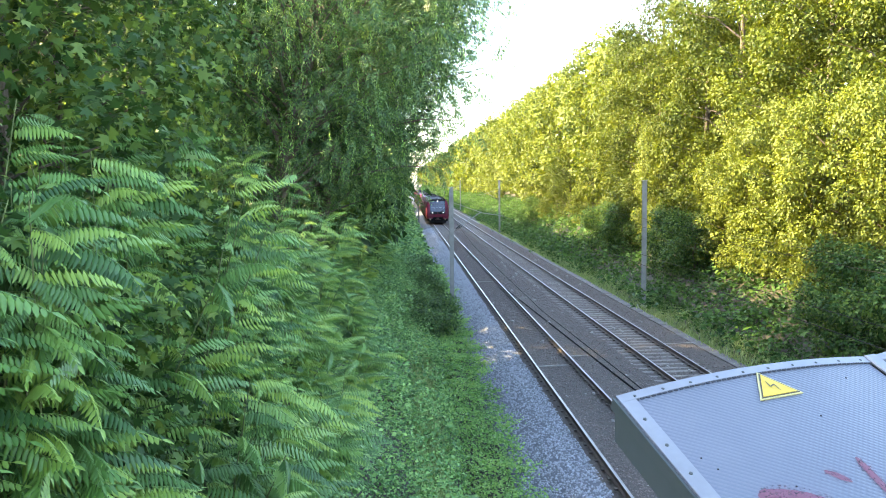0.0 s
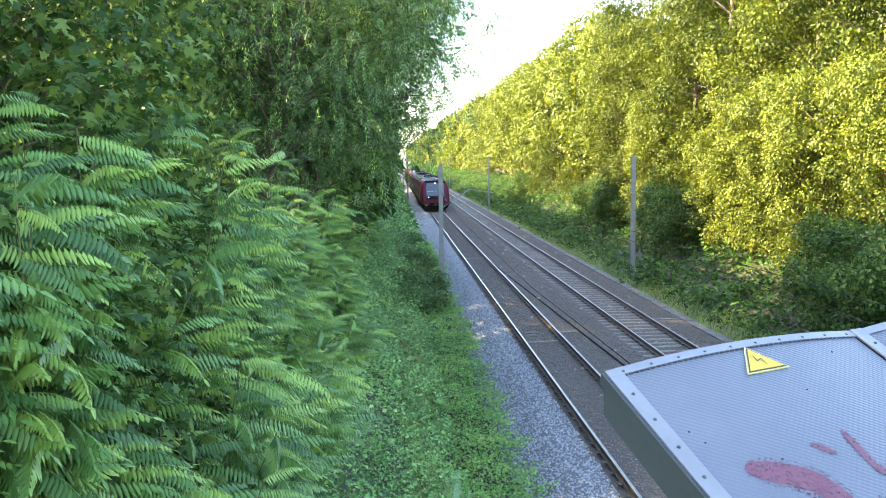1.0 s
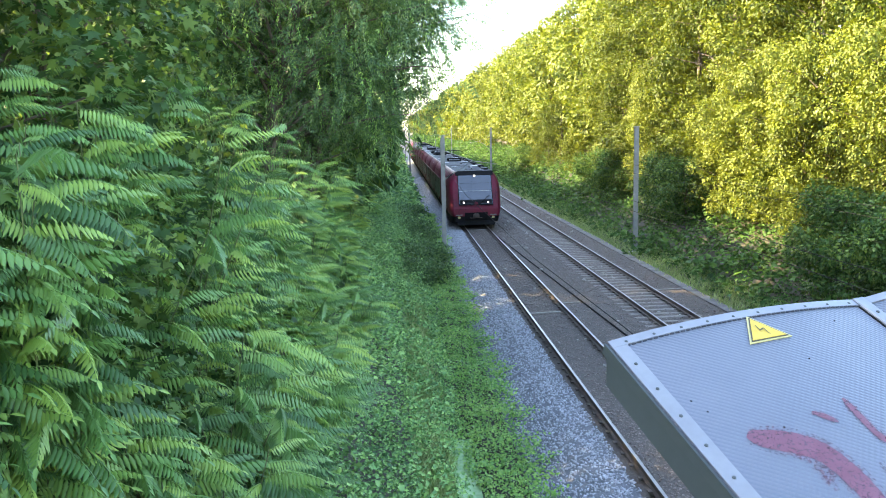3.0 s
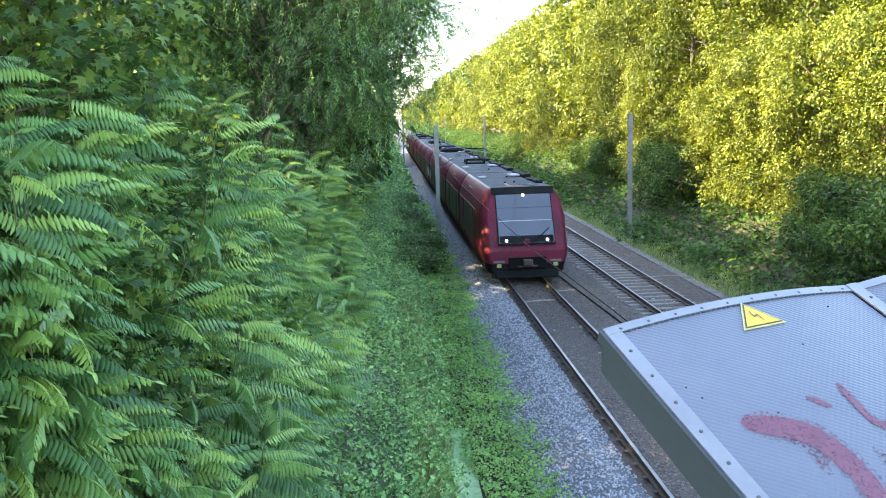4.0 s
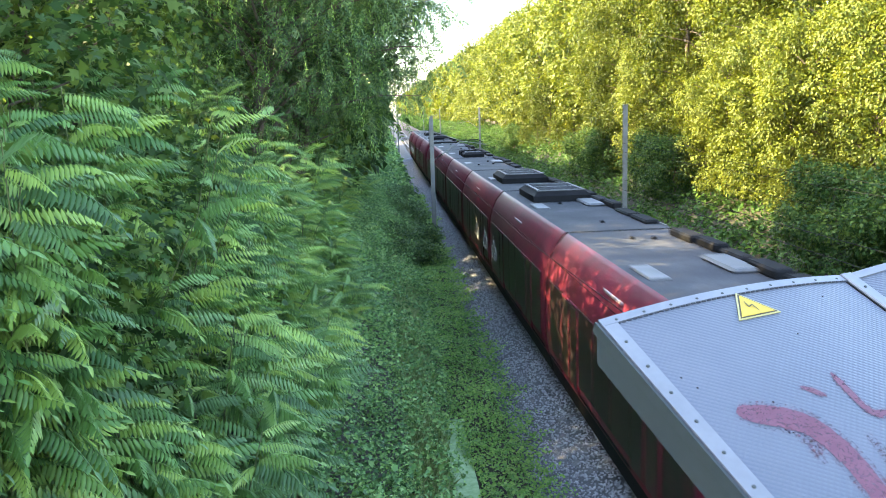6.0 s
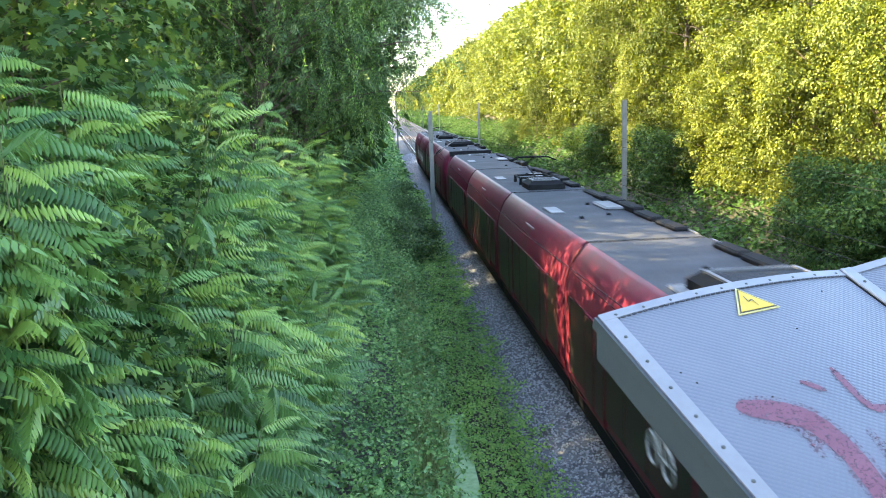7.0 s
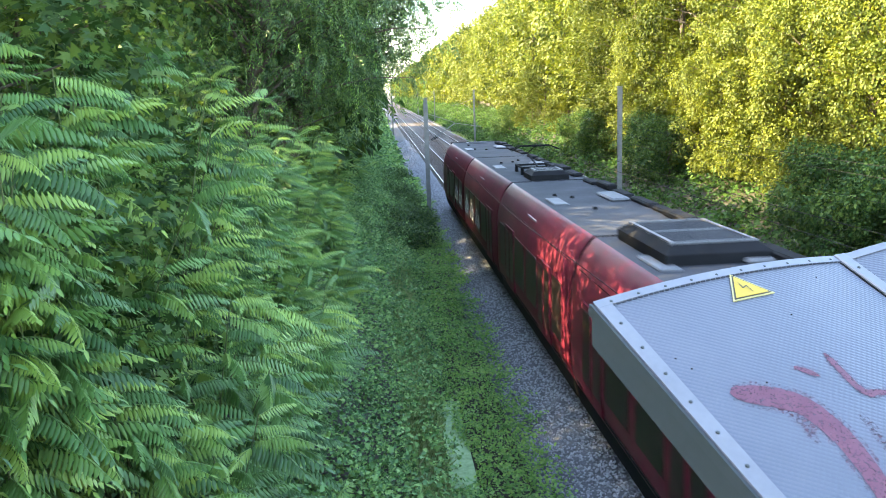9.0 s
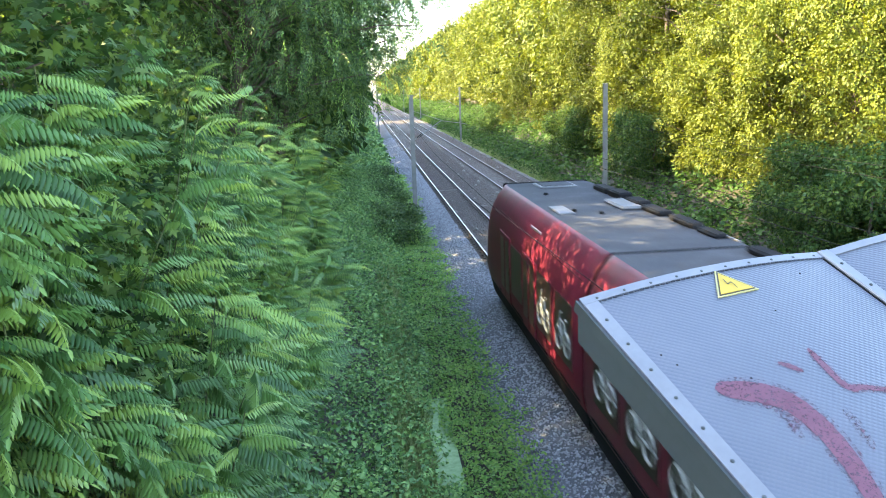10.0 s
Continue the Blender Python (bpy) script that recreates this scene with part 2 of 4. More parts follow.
def leaves(name, pos, way, face, length, width, material, fold=0.25):
    """Leaf blades: at pos, growing along way, facing about face; each is two folded halves."""
    way = unit(way)
    side = unit(np.cross(way, face))
    up = np.cross(side, way)
    length, width = length[:, None], width[:, None]
    a = pos
    tip = pos + way * length - up * length * 0.12
    l = pos + way * length * 0.45 + side * width * 0.5 + up * width * fold
    r = pos + way * length * 0.45 - side * width * 0.5 + up * width * fold
    n = len(pos)
    verts = np.stack([a, l, tip, r], 1).reshape(-1, 3)
    i = np.arange(n)[:, None] * 4
    tris = np.concatenate([i + [[0, 2, 1]], i + [[0, 3, 2]]], 1).reshape(-1, 3)
    return raw_mesh(name, verts, tris, material)


def lobed_leaves(name, pos, way, face, size, material):
    """Flat five-lobed leaves, each one outline with its lobe tips bent down."""
    outline = np.array([(0, 0), (0.44, 0.08), (0.22, 0.3), (0.56, 0.6), (0.15, 0.58), (0, 1), (-0.15, 0.58), (-0.56, 0.6), (-0.22, 0.3), (-0.44, 0.08)])
    way = unit(way)
    side = unit(np.cross(way, face))
    up = np.cross(side, way)
    u, v = outline[None, :, 0, None], outline[None, :, 1, None]
    s = size[:, None, None]
    verts = pos[:, None] + s * (u * side[:, None] + v * way[:, None] - (0.35 * u * u + 0.14 * v * v) * up[:, None])
    return raw_mesh(name, verts.reshape(-1, 3), np.arange(len(pos) * 10).reshape(-1, 10), material)


def sprays(pos, way, face, length, pairs):
    """Pinnate leaves as arrays of leaflets: place, direction, face, length, width."""
    way = unit(way)
    side = unit(np.cross(way, face))
    up = np.cross(side, way)
    rows = []
    for i in range(pairs + 1):
        t = (i + 0.7) / (pairs + 0.7)
        p = pos + way * (length * t)[:, None] - np.array([0, 0, 0.3]) * (length * t * t)[:, None]
        l = length * 0.34 * (1.15 - 0.5 * abs(t - 0.45))
        for s in ((-1, 1) if i < pairs else (0,)):
            rows.append((p, side * s * 0.85 + way * (0.5 if s else 1.0) - np.array([0, 0, 0.4]), up, l, l * 0.36))
    return [np.concatenate([r[k] for r in rows]) for k in range(5)]


# ---- the lie of the land: a cutting along y, rails at height 0 ----
GX = np.array([-60, -30, -12, -8, -5, -1.6, 0.9, 1.1, 1.6, 1.8, 2.6, 2.95, 3.9, 12.0, 12.6, 13.2, 14.6, 18.0, 22.0, 30.0, 60.0])
GZ = np.array([5.6, 5.4, 5.1, 4.9, 3.9, 1.3, -0.72, -0.85, -0.85, -0.72, -0.62, -0.58, -0.24, -0.24, -0.5, -0.5, -0.2, 1.9, 4.6, 5.2, 5.6])


def land(x):
    return np.interp(x, GX, GZ)


def lumps(x, y, s=0.7):
    return 0.5 * np.sin(x * 1.9 * s + 1.3 * np.sin(y * 0.83 * s)) * np.sin(y * 1.37 * s + 0.9 * np.sin(x * 1.1 * s)) + 0.3 * np.sin(x * 4.1 * s + y * 2.7 * s)


# ---- ground ----
def build_ground():
    xs = np.unique(np.concatenate([[-1500, -400, -150], np.linspace(-60, -12, 9), GX, np.arange(-12, 24, 0.5), np.linspace(24, 60, 8), [150, 400, 1500]]))
    ys = np.concatenate([np.arange(-12, 60, 1.0), np.arange(60, 300, 6.0), [330, 400, 500, 700, 1100, 2000]])
    X, Y = np.meshgrid(xs, ys, indexing="ij")
    Z = land(X)
    rough = ((X < 0.6) | (X > 13.4)) & (np.abs(X) < 60)
    Z = Z + np.where(rough, 0.12 * lumps(X, Y), 0)
    nx, ny = len(xs), len(ys)
    idx = np.arange(nx * ny).reshape(nx, ny)
    quads = np.stack([idx[:-1, :-1], idx[1:, :-1], idx[1:, 1:], idx[:-1, 1:]], -1).reshape(-1, 4)
    me = raw_mesh("ground", np.stack([X, Y, Z], -1).reshape(-1, 3), quads, M["soil"])
    me.materials.append(M["bed"])
    me.materials.append(M["bed_grey"])
    cx = ((X[:-1, :-1] + X[1:, 1:]) / 2).reshape(-1)
    me.polygons.foreach_set("material_index", ((cx > 2.7) & (cx < 12.7)).astype(np.int32) + ((cx > 2.7) & (cx < 4.5)).astype(np.int32))
    me.polygons.foreach_set("use_smooth", np.ones(len(quads), bool))
    tagged(new("ground", me), "earth railway cutting with a grey ballast bed", "ground", kind="structure")


build_ground()
TRACKS = (5.519, 9.797)


def stones(name, x0, x1, y0, y1, count, size, material, label, lift=0.0):
    """Angular crushed stones lying on the bed."""
    rs = np.random.RandomState(len(name) * 7 + int(x0 * 10))
    base = np.array([(1, 0, 0), (-0.9, 0.1, 0), (0.1, 1, 0.1), (0, -1, -0.1), (0.1, 0.1, 0.8), (-0.1, 0, -0.8)])
    tri = np.array([(0, 2, 4), (2, 1, 4), (1, 3, 4), (3, 0, 4), (2, 0, 5), (1, 2, 5), (3, 1, 5), (0, 3, 5)])
    x = rs.uniform(x0, x1, count)
    u = rs.uniform(0, 1, count)
    y = y0 + (y1 - y0) * u ** 2.0
    keep = np.ones(count, bool)
    for c in TRACKS:
        for r in (-0.7525, 0.7525):
            keep &= np.abs(x - c - r) > 0.09
    x, y = x[keep], y[keep]
    n = len(x)
    a, b = rs.uniform(0, 6.28, n), rs.uniform(-0.6, 0.6, n)
    s = size * rs.uniform(0.55, 1.25, n) * (1 + np.clip((y - 25) / 45, 0, 1))
    v = base[None] * (rs.uniform(0.6, 1.2, (n, 6, 1)))
    ca, sa, cb, sb = np.cos(a)[:, None], np.sin(a)[:, None], np.cos(b)[:, None], np.sin(b)[:, None]
    vx, vy, vz = v[..., 0], v[..., 1], v[..., 2]
    vx, vz = vx * cb - vz * sb, vx * sb + vz * cb
    vx, vy = vx * ca - vy * sa, vx * sa + vy * ca
    z = land(x) + lift + rs.uniform(-0.2, 0.5, n) * s
    verts = np.stack([vx * s[:, None] + x[:, None], vy * s[:, None] + y[:, None], vz * s[:, None] + z[:, None]], -1).reshape(-1, 3)
    f = (np.arange(n)[:, None, None] * 6 + tri[None]).reshape(-1, 3)
    return tagged(new(name, raw_mesh(name, verts, f, material)), label, "gravel", kind="stuff")


stones("ballast_shoulder", 2.75, 4.55, 6, 120, 34000, 0.036, M["stone"], "pale grey crushed stone ballast beside the track")
stones("ballast_between_tracks", 6.3, 9.1, 12, 130, 12000, 0.036, M["brown_stone"], "brownish dusty ballast between the two tracks")
stones("ballast_in_track", 4.85, 6.2, 8, 130, 15000, 0.034, M["brown_stone"], "dark brown oily ballast between the rails")
stones("ballast_in_far_track", 9.1, 12.2, 20, 130, 9000, 0.036, M["brown_stone"], "brown dusty ballast round the far track")


stones("loose_pale_scraps", 4.9, 12.0, 18, 80, 110, 0.085, M["pale"], "scattered pale scraps lying on the ballast")


# ---- tracks ----
def rail_section(y0, y1):
    prof = [(-0.07, -0.172), (0.07, -0.172), (0.07, -0.158), (0.012, -0.135), (0.012, -0.045), (0.036, -0.035), (0.036, -0.004), (0.028, 0), (-0.028, 0), (-0.036, -0.004), (-0.036, -0.035), (-0.012, -0.045), (-0.012, -0.135), (-0.07, -0.158)]
    bm = bmesh.new()
    a = [bm.verts.new((x, y0, z)) for x, z in prof]
    b = [bm.verts.new((x, y1, z)) for x, z in prof]
    n = len(prof)
    for i in range(n):
        f = bm.faces.new((a[i], a[(i + 1) % n], b[(i + 1) % n], b[i]))
        f.material_index = 1 if i in (6, 7, 8) else 0
    bm.faces.new(a[::-1])
    bm.faces.new(b)
    return bm


SLEEPER = mesh_of(boxed(-1.25, 1.25, -0.13, 0.13, -0.36, -0.19, bevel=0.02), "sleeper", M["sleeper"])
bm = boxed(-0.16, -0.075, -0.06, 0.06, -0.176, -0.135, bevel=0.008)
box(bm, 0.075, 0.16, -0.06, 0.06, -0.176, -0.135, bevel=0.008)
FASTENING = mesh_of(bm, "rail_fastening", M["clip"])


def build_track(cx, near):
    tr = thing("railway_track", "two steel rails on concrete sleepers in ballast", "railway track", "tracks", "structure", pose(cx, 0, 0))
    for s in (-1, 1):
        r = part("rail", rail_section(-30, 700), [M["rail"], M["rail_top"]], tr, "rusty rail with a shiny running surface")
        r.location.x = s * 0.7525
    rng = random.Random(int(cx))
    for i in range(145):
        y = 4 + i * 0.62
        share("sleeper", SLEEPER, tr, pose(rng.uniform(-0.02, 0.02), y, rng.uniform(-0.012, 0.008) - (0.061 if near else 0.03), 0, 0, rng.uniform(-0.7, 0.7)))
        if y < 52:
            for s in (-1, 1):
                share("rail_fastening", FASTENING, tr, pose(s * 0.7525, y, 0))
    bm = bmesh.new()
    for i in range(180):
        y = 94 + i * 0.62
        box(bm, -1.25, 1.25, y - 0.13, y + 0.13, -0.36, -0.175)
    tagged(part("far_sleepers", bm, M["sleeper"], tr), kind="stuff")
    # insulated joints with their bond cables
    for y in ((56.0, 34.5) if near else (47.0, 33.0)):
        for s in (-1, 1):
            part("rail_joint", boxed(s * 0.7525 - 0.055, s * 0.7525 + 0.055, y - 0.35, y + 0.35, -0.13, -0.05, bevel=0.01), M["clip"], tr, "bolted rail joint")
    return tr


build_track(TRACKS[0], True)
build_track(TRACKS[1], False)


def build_trough():
    """Concrete cable trough along the far track: a channel with separate lids."""
    tr = thing("cable_trough", "weathered concrete cable trough along the far track", "cable trough", kind="structure", at=pose(12.45, 0, 0))
    part("channel", boxed(-0.2, 0.2, 10, 300, -0.62, -0.33), M["sleeper"], tr)
    lid = mesh_of(boxed(-0.22, 0.22, -0.495, 0.495, -0.33, -0.27, bevel=0.015), "lid", M["concrete_dirty"])
    rng = random.Random(4)
    for i in range(110):
        share("lid", lid, tr, pose(rng.uniform(-0.015, 0.015), 22 + i, rng.uniform(-0.01, 0.01), 0, rng.uniform(-1.5, 1.5), rng.uniform(-0.8, 0.8)))


build_trough()


def build_bond(x0, x1, y, skew=0.0):
    """A pale bond cable laid across the track."""
    bm = tube(bmesh.new(), [(x0, y, -0.19), ((x0 + x1) / 2, y + skew * 0.5 + 0.05, -0.2), (x1, y + skew, -0.19)], 0.028, 6)
    tagged(new("bond_cable", mesh_of(bm, "bond_cable", M["pale"])), "pale bond cable lying across the sleepers", "cable", "bond cables")


for x0, x1, y in ((4.85, 6.2, 55.6), (4.85, 6.15, 29.9), (9.1, 10.5, 41.3), (9.1, 10.5, 62.0), (6.4, 7.4, 47.5), (6.4, 7.2, 31.5), (10.6, 12.1, 33.5)):
    build_bond(x0, x1, y, 0.15)
run = tube(bmesh.new(), [(7.75, 14, -0.2), (7.55, 26, -0.2), (7.25, 33, -0.2), (7.0, 39.4, -0.2), (6.65, 48, -0.2), (6.4, 54.6, -0.2)], 0.03, 6)
tagged(new("track_cable", mesh_of(run, "track_cable", M["wire"])), "dark cable lying on the ballast between the tracks", "cable")


# ---- overhead line ----
def build_post(x, y, side, top, arm=True):
    """A steel H-post on a concrete foot, with a cantilever that reaches over the track."""
    z0 = float(land(x)) - 0.1
    po = thing("catenary_post", "grey galvanised steel overhead line post beside the track", "catenary post", "overhead line posts", at=pose(x, y, 0))
    bm = boxed(-0.11, 0.11, -0.11, -0.09, z0, top)
    box(bm, -0.11, 0.11, 0.09, 0.11, z0, top)
    box(bm, -0.012, 0.012, -0.09, 0.09, z0, top)
    part("column", bm, M["galv"], po)
    part("foot", boxed(-0.3, 0.3, -0.3, 0.3, z0 - 0.3, z0 + 0.22, bevel=0.03), M["concrete"], po, "weathered concrete foot")
    part("cap", boxed(-0.14, 0.14, -0.14, 0.14, top, top + 0.04, bevel=0.01), M["galv"], po)
    if arm:
        reach = side * 1.55
        part("cantilever", tube(bmesh.new(), [(side * 0.1, 0, 4.0), (reach, 0, 4.95)], 0.03), M["galv"], po)
        part("stay", tube(bmesh.new(), [(side * 0.1, 0, 5.5), (reach, 0, 4.98)], 0.016), M["galv"], po)
        part("steady_arm", tube(bmesh.new(), [(reach, 0, 4.95), (side * 2.85, 0, 4.74)], 0.018), M["galv"], po)
        ins = bmesh.new()
        for k in range(5):
            d = 0.16 + k * 0.06
            tube(ins, [(side * (0.1 + d), 0, 4.0 + d * 0.62), (side * (0.13 + d), 0, 4.02 + d * 0.62)], 0.065, 8)
        part("insulator", ins, M["dark"], po, "ribbed dark insulator")
    return po


POSTS = [(2.65, 44.5, 1, 6.3), (13.4, 45.2, -1, 6.55), (12.75, 108.0, -1, 6.6), (2.75, 138.0, 1, 6.6), (13.6, 193.0, -1, 6.6), (2.8, 193.0, 1, 6.6),
         (12.4, 244.0, -1, 6.6), (2.8, 250.0, 1, 6.6)]
for x, y, s, top in POSTS:
    build_post(x, y, s, top, arm=y != 45.2)


def wire(name, label, points, r=0.011):
    bm = tube(bmesh.new(), points, r, 5)
    tagged(new(name, mesh_of(bm, name, M["wire"])), label, "wire")


def sag(x, z, ys, drop):
    pts = []
    for y0, y1 in zip(ys, ys[1:]):
        for k in range(12):
            t = k / 12
            pts.append((x, y0 + (y1 - y0) * t, z - drop * 4 * t * (1 - t)))
    return pts + [(x, ys[-1], z)]


for cx, ys in ((TRACKS[0], [-12, 44.5, 138, 193, 250, 420]), (TRACKS[1], [-12, 45.2, 108, 193, 244, 420])):
    wire("contact_wire", "thin dark overhead contact wire above the track", [(cx, y, 4.72) for y in ys], 0.006)
    wire("messenger_wire", "thin sagging overhead messenger wire", sag(cx, 5.3, ys, 0.35), 0.005)
wire("feeder_wire", "thin pale feeder wire along the posts", [(2.6, -12, 4.75), (2.6, 4, 4.45), (2.6, 9.2, 4.4), (2.6, 15.2, 4.25), (2.6, 30, 4.3), (2.62, 44.4, 4.8), (2.65, 138, 4.8)], 0.007)
wire("earth_wire", "thin dark earth wire on the bank posts", sag(13.45, 3.6, [-12, 45.2, 108, 193], 0.3), 0.006)


# ---- the train ----
HALF = [(1.30, 0.28), (1.62, 0.34), (1.70, 0.75), (1.76, 0.95), (1.80, 1.25), (1.80, 2.45), (1.77, 2.8), (1.68, 3.15), (1.54, 3.45), (1.36, 3.66), (1.27, 3.73)]


def ring():
    return [(x, z) for x, z in HALF] + [(-x, z) for x, z in reversed(HALF)]


def slant(z):
    return max(0.0, z - 1.5) * 0.56 + max(0.0, 0.7 - z) * 0.35


def paint(x, z, x2, z2):
    zm = (z + z2) / 2
    if zm < 0.8:
        return 1
    if abs(x - x2) > 1.0 and zm > 3:
        return 2
    return 0


def shell(stations):
    """The hull lofted through (distance, width factor, share of the nose's slant)."""
    bm = bmesh.new()
    rows = []
    for d, w, k in stations:
        rows.append([bm.verts.new((x * (w if z < 3.55 else 0.5 + w / 2), d + k * slant(z), z)) for x, z in ring()])
    pr = ring()
    n = len(pr)
    for a, b in zip(rows, rows[1:]):
        for i in range(n):
            f = bm.faces.new((a[i], a[(i + 1) % n], b[(i + 1) % n], b[i]))
            f.material_index = paint(*pr[i], *pr[(i + 1) % n])
            f.smooth = f.material_index == 0
    return bm, rows


def cap(bm, row, nose):
    n = len(row) // 2
    for i in range(n - 1):
        f = bm.faces.new((row[i], row[i + 1], row[-2 - i], row[-1 - i]))
        zm = (row[i].co.z + row[i + 1].co.z) / 2
        f.material_index = 1 if (zm < 0.8 or not nose or zm > 3.4) else 0


def placed(ob, m):
    ob.matrix_basis = m
    return ob


CAR_MATS = [M["red"], M["dark"], M["roof"]]


def oblique(bm, x0, x1, z0, z1, off, depth=0.03, inset=0.0):
    """A panel that lies on the raked nose."""
    def p(x, z, o):
        return (x, slant(z) + 0.02 - o, z)
    vs = [bm.verts.new(p(x, z, o)) for o in (off, off - depth) for x, z in ((x0 + inset, z0), (x1 - inset, z0), (x1, z1), (x0, z1))]
    for f in ((0, 1, 2, 3), (7, 6, 5, 4), (0, 4, 5, 1), (1, 5, 6, 2), (2, 6, 7, 3), (3, 7, 4, 0)):
        bm.faces.new([vs[i] for i in f])
    return bm


def dress_nose(car, flip, lit):
    """Windscreen, lamps, coupler and sill; flip: 1 for the leading end, -1 with the far end's distance."""
    def fix(ob):
        if flip:
            ob.matrix_basis = pose(0, flip, 0, 0, 0, 180)
        return ob
    fix(part("windscreen_mask", oblique(bmesh.new(), -1.17, 1.17, 1.5, 3.5, 0.045, 0.08, 0.0), M["black"], car, "black glazed front mask"))
    fix(part("windscreen", oblique(bmesh.new(), -1.13, 1.13, 1.58, 2.93, 0.06, 0.03), M["screen"], car, "large dark windscreen"))
    # dark panel painted as the bridge mirrored low in the glass
    fix(part("bridge_reflection_band", oblique(bmesh.new(), -1.1, 1.1, 1.6, 1.86, 0.07, 0.02), M["dark"], car, "dark painted reflection of the bridge at the foot of the windscreen"))
    # thin pale bar painted as the bridge's bright edge mirrored in the glass
    fix(part("bridge_edge_reflection", oblique(bmesh.new(), -1.08, 1.08, 2.42, 2.45, 0.066, 0.02), M["white"], car, "pale painted reflection of the bridge edge"))
    fix(part("destination_panel", oblique(bmesh.new(), -1.13, 1.13, 2.945, 3.46, 0.06, 0.03), M["screen"], car))
    fix(part("front_fairing", oblique(bmesh.new(), -1.3, 1.3, 3.5, 3.75, 0.05, 0.08), M["dark"], car, "dark grey roof fairing"))
    lamp = M["headlight"] if lit else M["grey"]
    for x, z in ((-0.84, 1.68), (0.84, 1.68), (0.0, 3.42)):
        bm = bmesh.new()
        y = slant(z) - 0.065
        tube(bm, [(x, y - 0.02, z), (x, y + 0.1, z)], [0.055, 0.065], 12)
        fix(part("headlight", bm, lamp, car, "round white headlight"))
    bm = bmesh.new()
    tube(bm, [(0, slant(1.62) - 0.075, 1.62), (0, slant(1.62) + 0.06, 1.62)], 0.13, 6)
    fix(part("emblem", bm, M["red"], car, "small red emblem"))
    wiper = tube(bmesh.new(), [(0.1, slant(1.5) - 0.07, 1.5), (0.45, slant(1.75) - 0.11, 1.75), (0.95, slant(2.15) - 0.09, 2.15)], 0.018, 5)
    fix(part("wiper", wiper, M["black"], car))
    fix(part("coupler_recess", boxed(-0.78, 0.78, -0.03, 0.5, 0.52, 1.0, bevel=0.02), M["black"], car, "black coupler recess"))
    bm = boxed(-0.2, 0.2, -0.25, 0.3, 0.66, 0.92, bevel=0.04)
    box(bm, -0.42, 0.42, -0.08, 0.1, 0.6, 0.66, bevel=0.02)
    fix(part("coupler", bm, M["rail"], car, "automatic coupler head"))
    for s in (-1, 1):
        fix(part("sill_plate", boxed(s * 1.16 - 0.22, s * 1.16 + 0.22, -0.03, 0.1, 0.8, 0.87), M["grey"], car))
        fix(part("tail_lamp", boxed(s * 1.16 - 0.09, s * 1.16 + 0.09, -0.02, 0.12, 0.6, 0.74, bevel=0.01), M["sign_edge"], car, "small pale marker lamp"))
    fix(part("snow_plough", boxed(-1.3, 1.3, 0.05, 0.3, 0.12, 0.45, bevel=0.04), M["dark"], car))


